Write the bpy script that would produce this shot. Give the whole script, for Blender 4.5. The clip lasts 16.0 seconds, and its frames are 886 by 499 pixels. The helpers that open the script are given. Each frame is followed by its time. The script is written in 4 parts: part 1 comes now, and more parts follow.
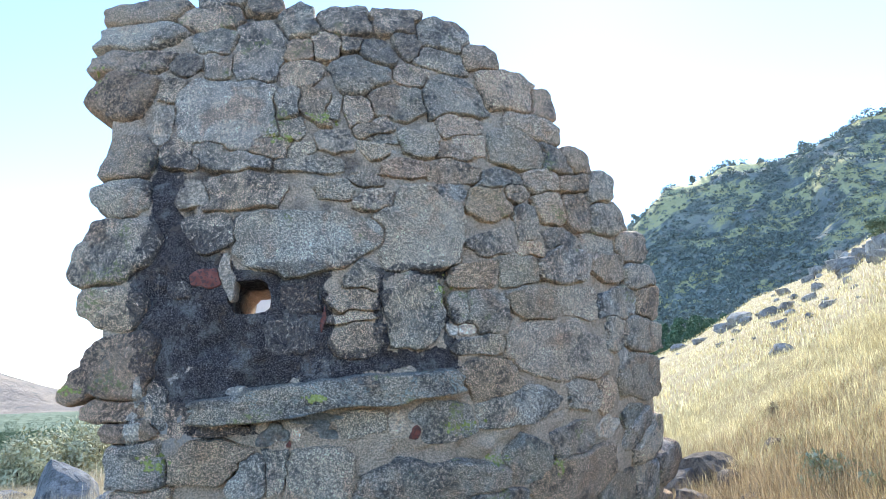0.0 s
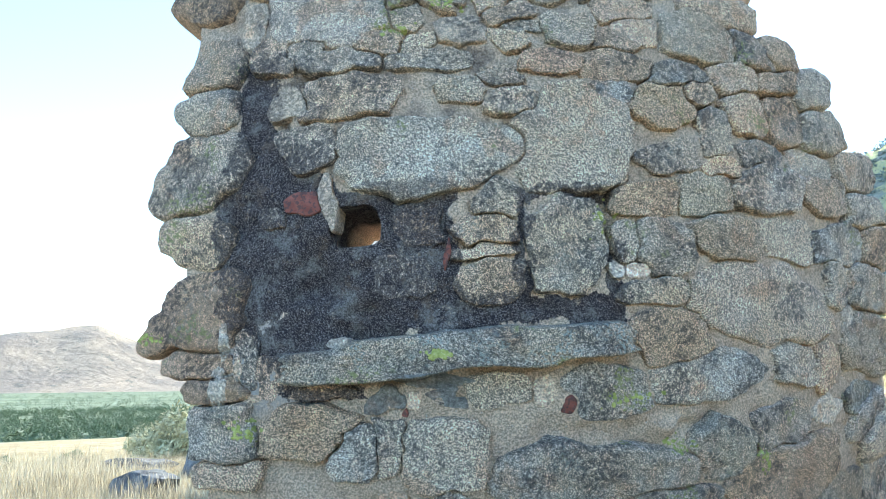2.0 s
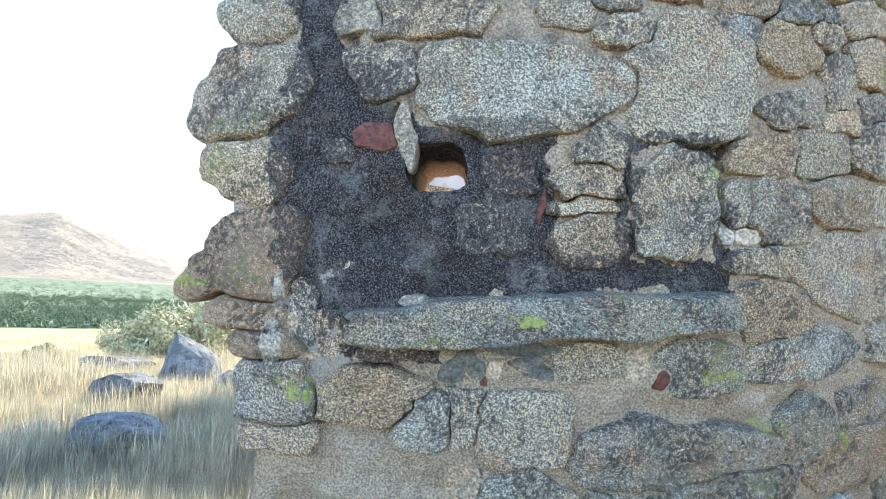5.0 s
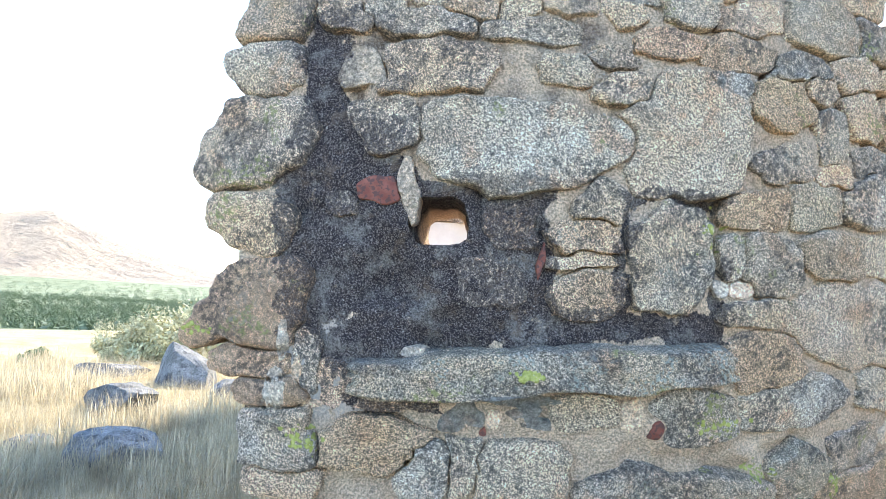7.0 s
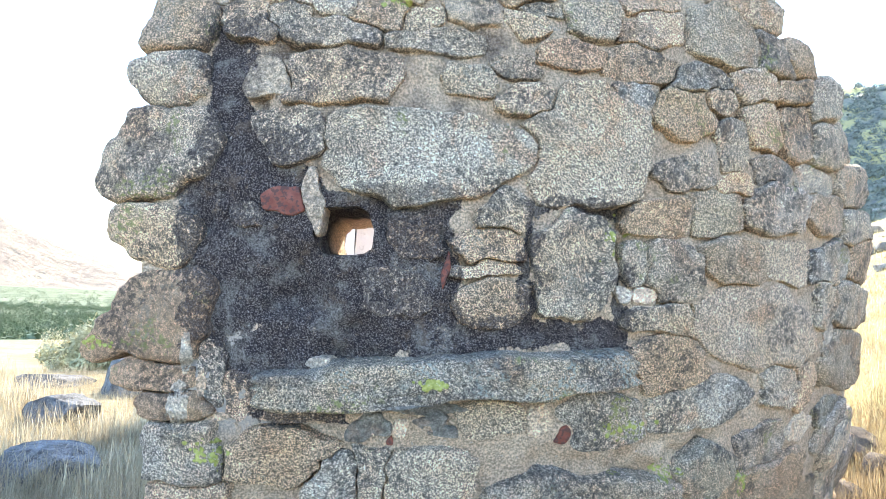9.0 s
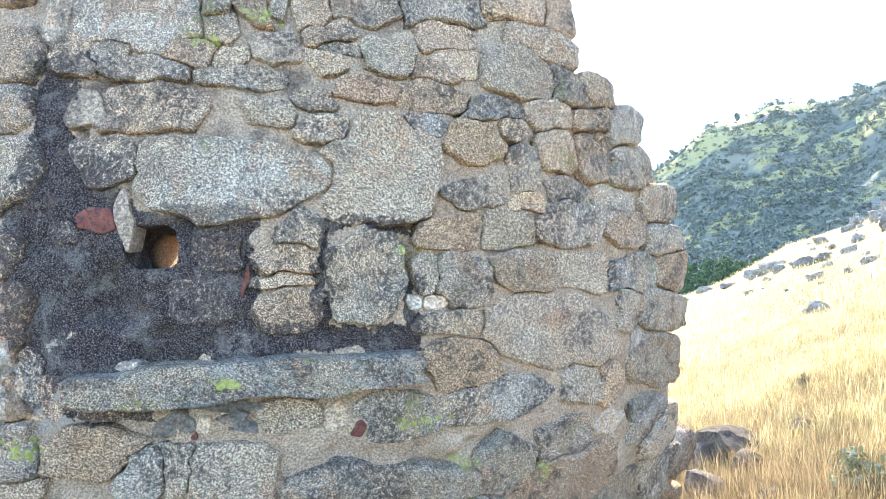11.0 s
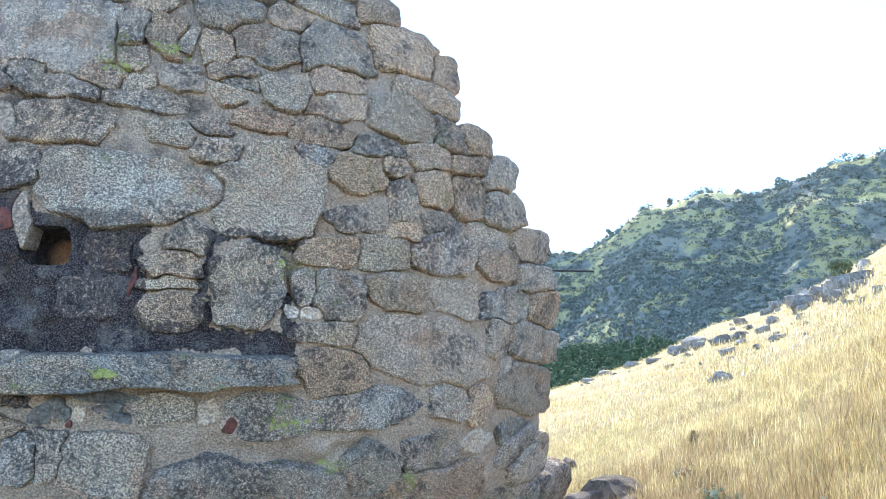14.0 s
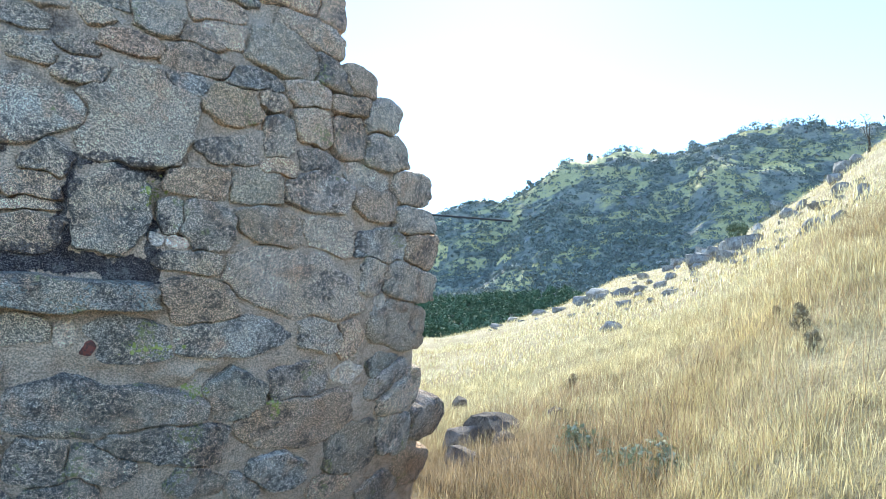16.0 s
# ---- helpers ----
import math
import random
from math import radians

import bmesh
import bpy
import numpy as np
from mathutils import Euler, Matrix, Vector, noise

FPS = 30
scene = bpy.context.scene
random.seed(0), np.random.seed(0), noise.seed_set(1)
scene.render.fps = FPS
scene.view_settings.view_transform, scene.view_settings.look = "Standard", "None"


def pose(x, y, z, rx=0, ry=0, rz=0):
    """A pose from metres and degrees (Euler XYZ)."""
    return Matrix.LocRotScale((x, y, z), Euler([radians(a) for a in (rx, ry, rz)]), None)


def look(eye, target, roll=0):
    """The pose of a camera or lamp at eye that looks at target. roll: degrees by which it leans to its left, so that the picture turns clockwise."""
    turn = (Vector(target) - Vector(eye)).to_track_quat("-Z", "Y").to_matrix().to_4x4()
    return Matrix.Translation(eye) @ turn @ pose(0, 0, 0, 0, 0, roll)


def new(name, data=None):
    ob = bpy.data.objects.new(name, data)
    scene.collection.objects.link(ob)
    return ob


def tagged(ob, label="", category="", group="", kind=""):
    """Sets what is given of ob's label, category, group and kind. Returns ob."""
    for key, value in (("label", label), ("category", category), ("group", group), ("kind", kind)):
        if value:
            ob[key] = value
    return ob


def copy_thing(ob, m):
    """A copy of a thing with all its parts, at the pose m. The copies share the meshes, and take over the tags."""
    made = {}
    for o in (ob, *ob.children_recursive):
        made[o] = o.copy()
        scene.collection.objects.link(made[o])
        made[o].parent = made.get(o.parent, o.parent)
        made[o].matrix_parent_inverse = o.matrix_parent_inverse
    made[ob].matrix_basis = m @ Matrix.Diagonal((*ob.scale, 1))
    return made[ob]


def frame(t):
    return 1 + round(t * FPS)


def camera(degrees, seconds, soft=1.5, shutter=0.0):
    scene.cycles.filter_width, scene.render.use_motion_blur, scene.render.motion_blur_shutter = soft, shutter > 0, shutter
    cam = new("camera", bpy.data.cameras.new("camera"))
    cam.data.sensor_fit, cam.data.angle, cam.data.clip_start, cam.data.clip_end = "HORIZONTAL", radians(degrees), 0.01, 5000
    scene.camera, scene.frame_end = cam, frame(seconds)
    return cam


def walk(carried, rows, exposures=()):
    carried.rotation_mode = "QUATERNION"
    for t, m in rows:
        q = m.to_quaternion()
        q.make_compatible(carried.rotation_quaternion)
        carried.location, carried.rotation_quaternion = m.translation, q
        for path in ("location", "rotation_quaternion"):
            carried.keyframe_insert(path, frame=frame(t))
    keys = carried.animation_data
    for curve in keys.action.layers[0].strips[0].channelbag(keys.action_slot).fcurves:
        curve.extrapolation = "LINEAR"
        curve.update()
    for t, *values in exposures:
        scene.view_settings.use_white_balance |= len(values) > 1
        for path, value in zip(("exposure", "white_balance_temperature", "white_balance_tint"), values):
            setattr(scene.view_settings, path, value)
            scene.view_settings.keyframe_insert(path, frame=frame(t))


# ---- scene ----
cam = camera(66.0, 16.0, soft=0.5)
PATH = [
    (0, (0.114, -3.029, 1.221), (0.692, -1.159, 1.633), -2.12),
    (0.5, (0.248, -2.877, 1.207), (0.776, -0.981, 1.561), -0.68),
    (1, (0.364, -2.692, 1.174), (0.838, -0.783, 1.536), 1.15),
    (1.5, (0.388, -2.478, 1.173), (0.719, -0.543, 1.555), -0.36),
    (2, (0.235, -2.290, 1.125), (0.438, -0.315, 1.518), -0.54),
    (2.5, (0.088, -2.154, 1.106), (0.313, -0.208, 1.508), -1.94),
    (3, (0.026, -2.101, 1.133), (0.207, -0.152, 1.541), -1.74),
    (3.5, (-0.048, -2.043, 1.188), (0.153, -0.080, 1.511), -0.29),
    (3.7, (-0.099, -2.021, 1.195), (0.121, -0.053, 1.478), 0.25),
    (5.8, (-0.083, -1.977, 1.343), (0.222, -0.003, 1.450), 3.27),
    (6, (-0.088, -1.986, 1.354), (0.219, -0.012, 1.464), 3.23),
    (6.5, (-0.110, -2.014, 1.408), (0.203, -0.043, 1.536), 3.16),
    (7, (-0.122, -2.028, 1.429), (0.184, -0.056, 1.566), 3.36),
    (7.5, (-0.123, -2.032, 1.438), (0.191, -0.062, 1.582), 3.31),
    (8, (-0.123, -2.022, 1.434), (0.200, -0.053, 1.572), 3.43),
    (8.5, (-0.090, -2.027, 1.435), (0.270, -0.066, 1.592), 3.61),
    (9, (0.040, -2.069, 1.459), (0.456, -0.118, 1.608), 2.49),
    (9.5, (0.255, -2.195, 1.518), (0.648, -0.238, 1.641), 2.70),
    (10, (0.397, -2.273, 1.499), (0.856, -0.331, 1.634), 1.60),
    (10.2, (0.433, -2.313, 1.484), (0.918, -0.378, 1.631), 0.93),
    (12.3, (0.623, -2.591, 1.420), (1.169, -0.692, 1.733), 3.48),
    (12.5, (0.636, -2.611, 1.402), (1.197, -0.720, 1.735), 3.13),
    (13, (0.669, -2.658, 1.330), (1.235, -0.765, 1.640), 2.44),
    (13.5, (0.689, -2.714, 1.290), (1.287, -0.837, 1.634), 3.05),
    (14, (0.710, -2.781, 1.251), (1.361, -0.932, 1.648), 4.06),
    (14.5, (0.768, -2.765, 1.188), (1.487, -0.916, 1.443), 3.08),
    (15, (0.793, -2.822, 1.186), (1.573, -0.992, 1.397), 3.61),
    (15.5, (0.831, -2.871, 1.204), (1.661, -1.064, 1.411), 4.71),
    (16, (0.869, -2.963, 1.238), (1.755, -1.188, 1.493), 6.11),
]
walk(cam, [(t, look(eye, target, roll)) for t, eye, target, roll in PATH],
     exposures=[(0, 2.1, 6500, 7), (1.5, 2.5, 6850, 1), (3.5, 2.5, 7000, -3), (6, 2.85, 7600, 7), (8.5, 2.95, 7800, 8), (10, 3.02, 7700, 8),
                (12.5, 2.75, 7300, 8), (13, 2.5, 7200, 8), (14.5, 2.35, 6700, 7), (15.5, 2.42, 6500, 6), (16, 2.12, 6400, 2)])

# ---- light: clear sky, sun behind the wall ----
SUN_AZ, SUN_EL = radians(30), radians(35)
world = bpy.data.worlds.new("world")
scene.world = world
world.use_nodes = True
wn = world.node_tree
sky = wn.nodes.new("ShaderNodeTexSky")
sky.sky_type = 'NISHITA'
sky.sun_disc = False
sky.sun_elevation, sky.sun_rotation = SUN_EL, SUN_AZ
sky.air_density, sky.dust_density, sky.ozone_density = 0.9, 0.03, 5.0
wn.links.new(sky.outputs[0], wn.nodes["Background"].inputs[0])
wn.nodes["Background"].inputs[1].default_value = 0.13
sun = new("sun", bpy.data.lights.new("sun", 'SUN'))
sun.data.energy, sun.data.angle, sun.data.color = 2.3, radians(0.6), (1.0, 0.93, 0.82)
to_sun = Vector((math.sin(SUN_AZ) * math.cos(SUN_EL), math.cos(SUN_AZ) * math.cos(SUN_EL), math.sin(SUN_EL)))
sun.matrix_world = look(to_sun * 50, (0, 0, 0))


# ---- materials ----
class Nodes:
    """A small writer of node materials."""

    def __init__(self, name, rough=0.9):
        self.mat = bpy.data.materials.new(name)
        self.mat.use_nodes = True
        self.t = self.mat.node_tree
        self.bsdf = self.t.nodes["Principled BSDF"]
        self.bsdf.inputs["Roughness"].default_value = rough
        self.bsdf.inputs["Specular IOR Level"].default_value = 0.25
        self.geo = self.t.nodes.new("ShaderNodeNewGeometry")
        self.pos = self.geo.outputs["Position"]

    def set(self, socket, v):
        if isinstance(v, (int, float)):
            socket.default_value = v
        elif isinstance(v, tuple):
            socket.default_value = (*v, 1.0) if len(v) == 3 and len(socket.default_value) == 4 else v
        else:
            self.t.links.new(v, socket)

    def noise(self, scale, detail=4.0, rough=0.6, vec=None, dist=0.0):
        n = self.t.nodes.new("ShaderNodeTexNoise")
        self.set(n.inputs["Vector"], vec or self.pos)
        n.inputs["Scale"].default_value, n.inputs["Detail"].default_value = scale, detail
        n.inputs["Roughness"].default_value, n.inputs["Distortion"].default_value = rough, dist
        return n.outputs["Fac"]

    def cells(self, scale, vec=None, feature='F1'):
        n = self.t.nodes.new("ShaderNodeTexVoronoi")
        n.feature = feature
        self.set(n.inputs["Vector"], vec or self.pos)
        n.inputs["Scale"].default_value = scale
        return n.outputs["Distance"]

    def math(self, op, a, b=0.0, c=0.0):
        n = self.t.nodes.new("ShaderNodeMath")
        n.operation = op
        for s, v in zip(n.inputs, (a, b, c)):
            self.set(s, v)
        return n.outputs[0]

    def ramp(self, v, lo, hi, a=0.0, b=1.0):
        n = self.t.nodes.new("ShaderNodeMapRange")
        n.interpolation_type = 'SMOOTHSTEP'
        for s, q in zip(n.inputs, (v, lo, hi, a, b)):
            self.set(s, q)
        return n.outputs[0]

    def mix(self, f, a, b, blend='MIX'):
        n = self.t.nodes.new("ShaderNodeMix")
        n.data_type, n.blend_type = 'RGBA', blend
        self.set(n.inputs[0], f), self.set(n.inputs[6], a), self.set(n.inputs[7], b)
        return n.outputs[2]

    def scale(self, colour, v):
        n = self.t.nodes.new("ShaderNodeHueSaturation")
        self.set(n.inputs["Value"], v), self.set(n.inputs["Color"], colour)
        return n.outputs[0]

    def random(self):
        n = self.t.nodes.new("ShaderNodeObjectInfo")
        return n.outputs["Random"]

    def xyz(self, vec=None):
        n = self.t.nodes.new("ShaderNodeSeparateXYZ")
        self.set(n.inputs[0], vec or self.pos)
        return n.outputs

    def flat(self, sx, sy):
        n = self.t.nodes.new("ShaderNodeMapping")
        self.set(n.inputs["Vector"], self.pos)
        n.inputs["Rotation"].default_value, n.inputs["Scale"].default_value = (0, 0, radians(42)), (sx, sy, sy)
        return n.outputs[0]

    def bump(self, height, strength, distance):
        n = self.t.nodes.new("ShaderNodeBump")
        n.inputs["Strength"].default_value, n.inputs["Distance"].default_value = strength, distance
        self.set(n.inputs["Height"], height)
        self.t.links.new(n.outputs[0], self.bsdf.inputs["Normal"])

    def done(self, colour):
        self.set(self.bsdf.inputs["Base Color"], colour)
        return self.mat


def box_mask(n, x, z, cx, cz, hw, hh, soft):
    """One inside an upright box on the wall's face, fading at its edge."""
    a = n.math('SUBTRACT', hw, n.math('ABSOLUTE', n.math('SUBTRACT', x, cx)))
    b = n.math('SUBTRACT', hh, n.math('ABSOLUTE', n.math('SUBTRACT', z, cz)))
    return n.ramp(n.math('MINIMUM', a, b), -soft, soft)


def soot(n):
    """The black lichen crust round the loophole, above the ledge and down the joint beside the quoins."""
    x, y, z = n.xyz()
    inside = n.ramp(y, 0.20, 0.30, 1.0, 0.0)
    wob = n.math('MULTIPLY', n.math('SUBTRACT', n.noise(9, 5, 0.65), 0.5), 0.24)
    x, z = n.math('ADD', x, wob), n.math('ADD', z, n.math('MULTIPLY', wob, 0.8))
    m = None
    for cx, cz, hw, hh, soft in ((-0.20, 1.80, 0.075, 0.50, 0.05), (0.10, 1.57, 0.41, 0.225, 0.05), (-0.09, 1.85, 0.15, 0.10, 0.05), (0.56, 1.366, 0.54, 0.045, 0.03),
                                 (0.728, 1.57, 0.030, 0.20, 0.03), (0.89, 1.765, 0.17, 0.022, 0.025), (1.055, 1.47, 0.030, 0.12, 0.03), (-0.02, 1.26, 0.13, 0.07, 0.05),
                                 (0.06, 1.095, 0.15, 0.025, 0.025), (0.28, 1.315, 0.36, 0.045, 0.03)):
        one = box_mask(n, x, z, cx, cz, hw, hh, soft)
        m = one if m is None else n.math('MAXIMUM', m, one)
    m = n.ramp(n.math('ADD', m, n.math('MULTIPLY', n.math('SUBTRACT', n.noise(30, 6, 0.7), 0.5), 0.9)), 0.42, 0.58)
    thin = None
    for cx, cz, hw, hh, k in ((0.18, 2.25, 0.50, 0.05, 1.0), (0.30, 3.08, 0.85, 0.22, 0.95), (-0.20, 2.62, 0.07, 0.42, 1.0), (0.02, 2.05, 0.22, 0.20, 0.9), (-0.42, 1.93, 0.09, 0.12, 1.0),
                              (0.48, 2.03, 0.34, 0.03, 1.0), (0.30, 2.70, 0.75, 0.30, 0.45), (-0.40, 1.36, 0.12, 0.10, 0.5), (-0.40, 2.75, 0.15, 0.45, 0.6)):
        one = n.math('MULTIPLY', box_mask(n, x, z, cx, cz, hw, hh, 0.08), k)
        thin = one if thin is None else n.math('MAXIMUM', thin, one)
    thin = n.math('MULTIPLY', n.math('MULTIPLY', thin, n.ramp(n.noise(13, 7, 0.75), 0.42, 0.56)), 0.85)
    return n.math('MULTIPLY', n.math('MAXIMUM', m, thin), inside)


def granite(name, dark, light, warm=0.3, crust=0.25, yellow=0.10, stain=0.85, grain=225, spots=0.85, grit=1.2, pale=0.30, tint=0.54):
    """Weathered granite: salt-and-pepper grain, warm weathering, dark crust, yellow and pale lichen."""
    n = Nodes(name, 0.92)
    rnd = n.random()
    base = n.mix(n.ramp(n.noise(7, 4), 0.3, 0.7), dark, light)
    base = n.scale(base, n.ramp(n.noise(17, 5, 0.65), 0.32, 0.68, 0.74, 1.26))
    base = n.mix(n.math('MULTIPLY', n.ramp(n.noise(4.3, 5), 0.42, 0.60), min(1.0, 1.6 * warm + 0.12)), base, (0.52, 0.385, 0.25))
    base = n.mix(n.math('MULTIPLY', n.ramp(n.noise(9.7, 4), 0.52, 0.66), 0.4), base, (0.47, 0.31, 0.23))
    hue = n.mix(n.ramp(n.math('FRACT', n.math('MULTIPLY', rnd, 7.3)), 0.25, 0.75), (0.57, 0.45, 0.35), (0.66, 0.425, 0.275))
    base = n.mix(tint, base, hue)
    rust = n.math('MULTIPLY', n.ramp(n.noise(3.4, 6, 0.7, dist=0.4), 0.54, 0.66), 2.2 * tint)
    base = n.mix(n.math('MINIMUM', rust, 0.6), base, (0.47, 0.29, 0.185))
    base = n.scale(base, n.ramp(n.noise(82, 4, 0.75), 0.34, 0.66, 0.66, 1.36))
    fine = n.noise(grain, 2, 0.7)
    pepper = n.ramp(n.noise(grain * 0.72, 2, 0.75), 0.52, 0.60)
    base = n.scale(base, n.ramp(fine, 0.36, 0.64, 1 - 0.50 * grit, 1 + 0.70 * grit))
    base = n.mix(n.math('MULTIPLY', pepper, spots), base, (0.10, 0.088, 0.078))
    base = n.scale(base, n.math('ADD', 1.06, n.math('MULTIPLY', rnd, 0.50)))
    where = n.ramp(n.noise(5.7, 3), 0.60 - 0.35 * crust, 0.72 - 0.35 * crust)
    scab = n.math('MULTIPLY', where, n.ramp(n.noise(58, 6, 0.75), 0.46, 0.54))
    base = n.mix(n.math('MULTIPLY', scab, 0.72), base, (0.060, 0.058, 0.066))
    lich = n.math('MULTIPLY', n.ramp(n.noise(5.1, 2), 0.64 - yellow, 0.70 - yellow), n.ramp(n.noise(75, 5), 0.50, 0.58))
    base = n.mix(n.math('MULTIPLY', lich, 0.8), base, (0.36, 0.37, 0.15))
    frost = n.math('MULTIPLY', n.ramp(n.noise(6.3, 3, vec=n.pos), 0.62 - 0.2 * pale, 0.74 - 0.2 * pale), n.ramp(n.noise(95, 5), 0.50, 0.58))
    base = n.mix(n.math('MULTIPLY', frost, min(1.0, pale)), base, (0.47, 0.52, 0.48))
    black = n.math('MULTIPLY', soot(n), n.ramp(n.noise(70, 8, 0.75), 0.38, 0.50))
    base = n.mix(n.math('MULTIPLY', black, stain), base, n.mix(n.ramp(n.noise(210, 3, 0.7), 0.48, 0.64), (0.040, 0.032, 0.038), (0.27, 0.24, 0.24)))
    h = n.math('ADD', n.math('MULTIPLY', fine, 0.5), n.noise(38, 6, 0.65))
    h = n.math('ADD', h, n.math('MULTIPLY', n.noise(13, 5, 0.6), 1.8))
    n.bump(h, 1.0, 0.028)
    return n.done(base)


def make_mortar():
    n = Nodes("lime_mortar", 0.95)
    base = n.mix(n.ramp(n.noise(8, 5), 0.3, 0.7), (0.58, 0.42, 0.31), (0.74, 0.585, 0.455))
    base = n.mix(n.ramp(n.noise(3, 5), 0.5, 0.7), base, (0.64, 0.49, 0.375))
    base = n.scale(base, n.ramp(n.noise(150, 4, 0.7), 0.34, 0.66, 0.5, 1.4))
    base = n.mix(n.math('MULTIPLY', n.ramp(n.noise(24, 8, 0.72), 0.58, 0.68), 0.5), base, (0.12, 0.10, 0.09))
    x, y, z = n.xyz()
    wash = n.math('MULTIPLY', box_mask(n, x, z, -0.14, 1.20, 0.15, 0.15, 0.07), n.ramp(n.noise(15, 7, 0.7), 0.40, 0.52))
    base = n.mix(n.math('MULTIPLY', wash, 0.8), base, (0.52, 0.49, 0.485))
    crust = n.mix(n.ramp(n.noise(210, 3, 0.8), 0.49, 0.62), (0.036, 0.027, 0.032), (0.31, 0.27, 0.265))
    crust = n.mix(n.math('MULTIPLY', n.ramp(n.noise(9, 7, 0.75), 0.50, 0.62), 0.65), crust, n.scale((0.26, 0.245, 0.235), n.ramp(n.noise(190, 3), 0.35, 0.65, 0.4, 1.6)))
    crust = n.mix(n.math('MULTIPLY', n.ramp(n.noise(11, 5, 0.7), 0.56, 0.66), 0.5), crust, (0.21, 0.155, 0.12))
    base = n.mix(n.math('MULTIPLY', soot(n), n.ramp(n.noise(22, 8, 0.7), 0.25, 0.40)), base, crust)
    flecks = n.math('MULTIPLY', n.ramp(n.noise(70, 3, 0.6), 0.68, 0.72), 0.8)
    base = n.mix(flecks, base, (0.55, 0.52, 0.50))
    h = n.math('ADD', n.noise(30, 8, 0.7), n.math('MULTIPLY', n.noise(160, 3), 0.4))
    h = n.math('ADD', h, n.math('MULTIPLY', n.noise(9, 6, 0.65), 1.2))
    n.bump(h, 1.0, 0.028)
    return n.done(base)


def plain_rock(name, a, b, c, scale=1.0, bump=0.03):
    """Field stone: two greys mottled, with a lichen colour in patches."""
    n = Nodes(name, 0.93)
    co = n.t.nodes.new("ShaderNodeTexCoord").outputs["Object"]
    base = n.mix(n.ramp(n.noise(5 * scale, 6, vec=co), 0.35, 0.65), a, b)
    base = n.mix(n.math('MULTIPLY', n.ramp(n.noise(12 * scale, 7, vec=co), 0.52, 0.62), 0.7), base, c)
    base = n.scale(base, n.ramp(n.noise(70 * scale, 3, 0.7, vec=co), 0.3, 0.7, 0.6, 1.4))
    base = n.scale(base, n.math('ADD', 0.75, n.math('MULTIPLY', n.random(), 0.5)))
    n.bump(n.noise(14 * scale, 8, 0.7, vec=co), 0.9, bump)
    return n.done(base)


def make_brick():
    n = Nodes("fired_brick", 0.9)
    base = n.mix(n.ramp(n.noise(30, 5), 0.3, 0.7), (0.17, 0.055, 0.045), (0.29, 0.11, 0.085))
    base = n.mix(n.math('MULTIPLY', n.ramp(n.noise(60, 6), 0.48, 0.58), 0.75), base, (0.06, 0.045, 0.048))
    n.bump(n.noise(120, 5), 0.6, 0.006)
    return n.done(base)


def leafy(name, a, b, rough=0.8):
    n = Nodes(name, rough)
    r = n.geo.outputs["Random Per Island"]
    base = n.mix(r, a, b)
    base = n.scale(base, n.ramp(n.noise(1.7, 3), 0.3, 0.7, 0.7, 1.25))
    n.bsdf.inputs["Subsurface Weight"].default_value = 0.0
    return n.done(base)


def blade_mat(name, a, b, c):
    """Thin dry blades that let some light through."""
    n = Nodes(name, 0.75)
    r = n.geo.outputs["Random Per Island"]
    base = n.mix(r, a, b)
    base = n.mix(n.ramp(n.noise(0.55, 4), 0.5, 0.68), base, c)
    base = n.scale(base, n.ramp(n.noise(3.6, 5, 0.7), 0.36, 0.64, 0.62, 1.22))
    tr = n.t.nodes.new("ShaderNodeBsdfTranslucent")
    n.set(tr.inputs[0], base)
    mx = n.t.nodes.new("ShaderNodeMixShader")
    mx.inputs[0].default_value = 0.52
    n.t.links.new(n.bsdf.outputs[0], mx.inputs[1])
    n.t.links.new(tr.outputs[0], mx.inputs[2])
    n.t.links.new(mx.outputs[0], n.t.nodes["Material Output"].inputs[0])
    return n.done(base)


def make_dry_ground():
    n = Nodes("dry_grass_ground", 0.95)
    base = n.mix(n.ramp(n.noise(0.35, 6), 0.35, 0.65), (0.34, 0.265, 0.145), (0.48, 0.395, 0.24))
    base = n.mix(n.ramp(n.noise(1.6, 7, 0.7), 0.48, 0.66), base, (0.32, 0.235, 0.13))
    base = n.scale(base, n.ramp(n.noise(26, 6, 0.75), 0.3, 0.7, 0.6, 1.35))
    n.bump(n.noise(20, 8, 0.75), 0.9, 0.06)
    return n.done(base)


def make_hill():
    n = Nodes("scrub_hillside", 0.95)
    base = n.mix(n.ramp(n.noise(0.05, 6, 0.7), 0.36, 0.60), (0.27, 0.275, 0.24), (0.40, 0.38, 0.31))
    base = n.mix(n.ramp(n.noise(1.0, 6, 0.6, vec=n.flat(0.014, 0.040), dist=0.5), 0.51, 0.58), base, (0.66, 0.57, 0.29))
    base = n.mix(n.math('MULTIPLY', n.ramp(n.noise(0.22, 7, 0.75), 0.56, 0.64), 0.85), base, (0.34, 0.33, 0.33))
    base = n.mix(n.math('MULTIPLY', n.ramp(n.noise(0.16, 6, 0.7, dist=0.3), 0.52, 0.62), 0.7), base, (0.15, 0.165, 0.14))
    lit = n.math('MULTIPLY', n.ramp(n.noise(1.0, 7, 0.65, vec=n.flat(0.012, 0.05), dist=0.5), 0.56, 0.60), n.ramp(n.noise(0.3, 6, 0.7), 0.38, 0.48))
    base = n.mix(n.math('MULTIPLY', lit, 0.9), base, (0.68, 0.58, 0.30))
    n.bump(n.noise(0.3, 8, 0.7), 1.0, 2.5)
    return n.done(base)


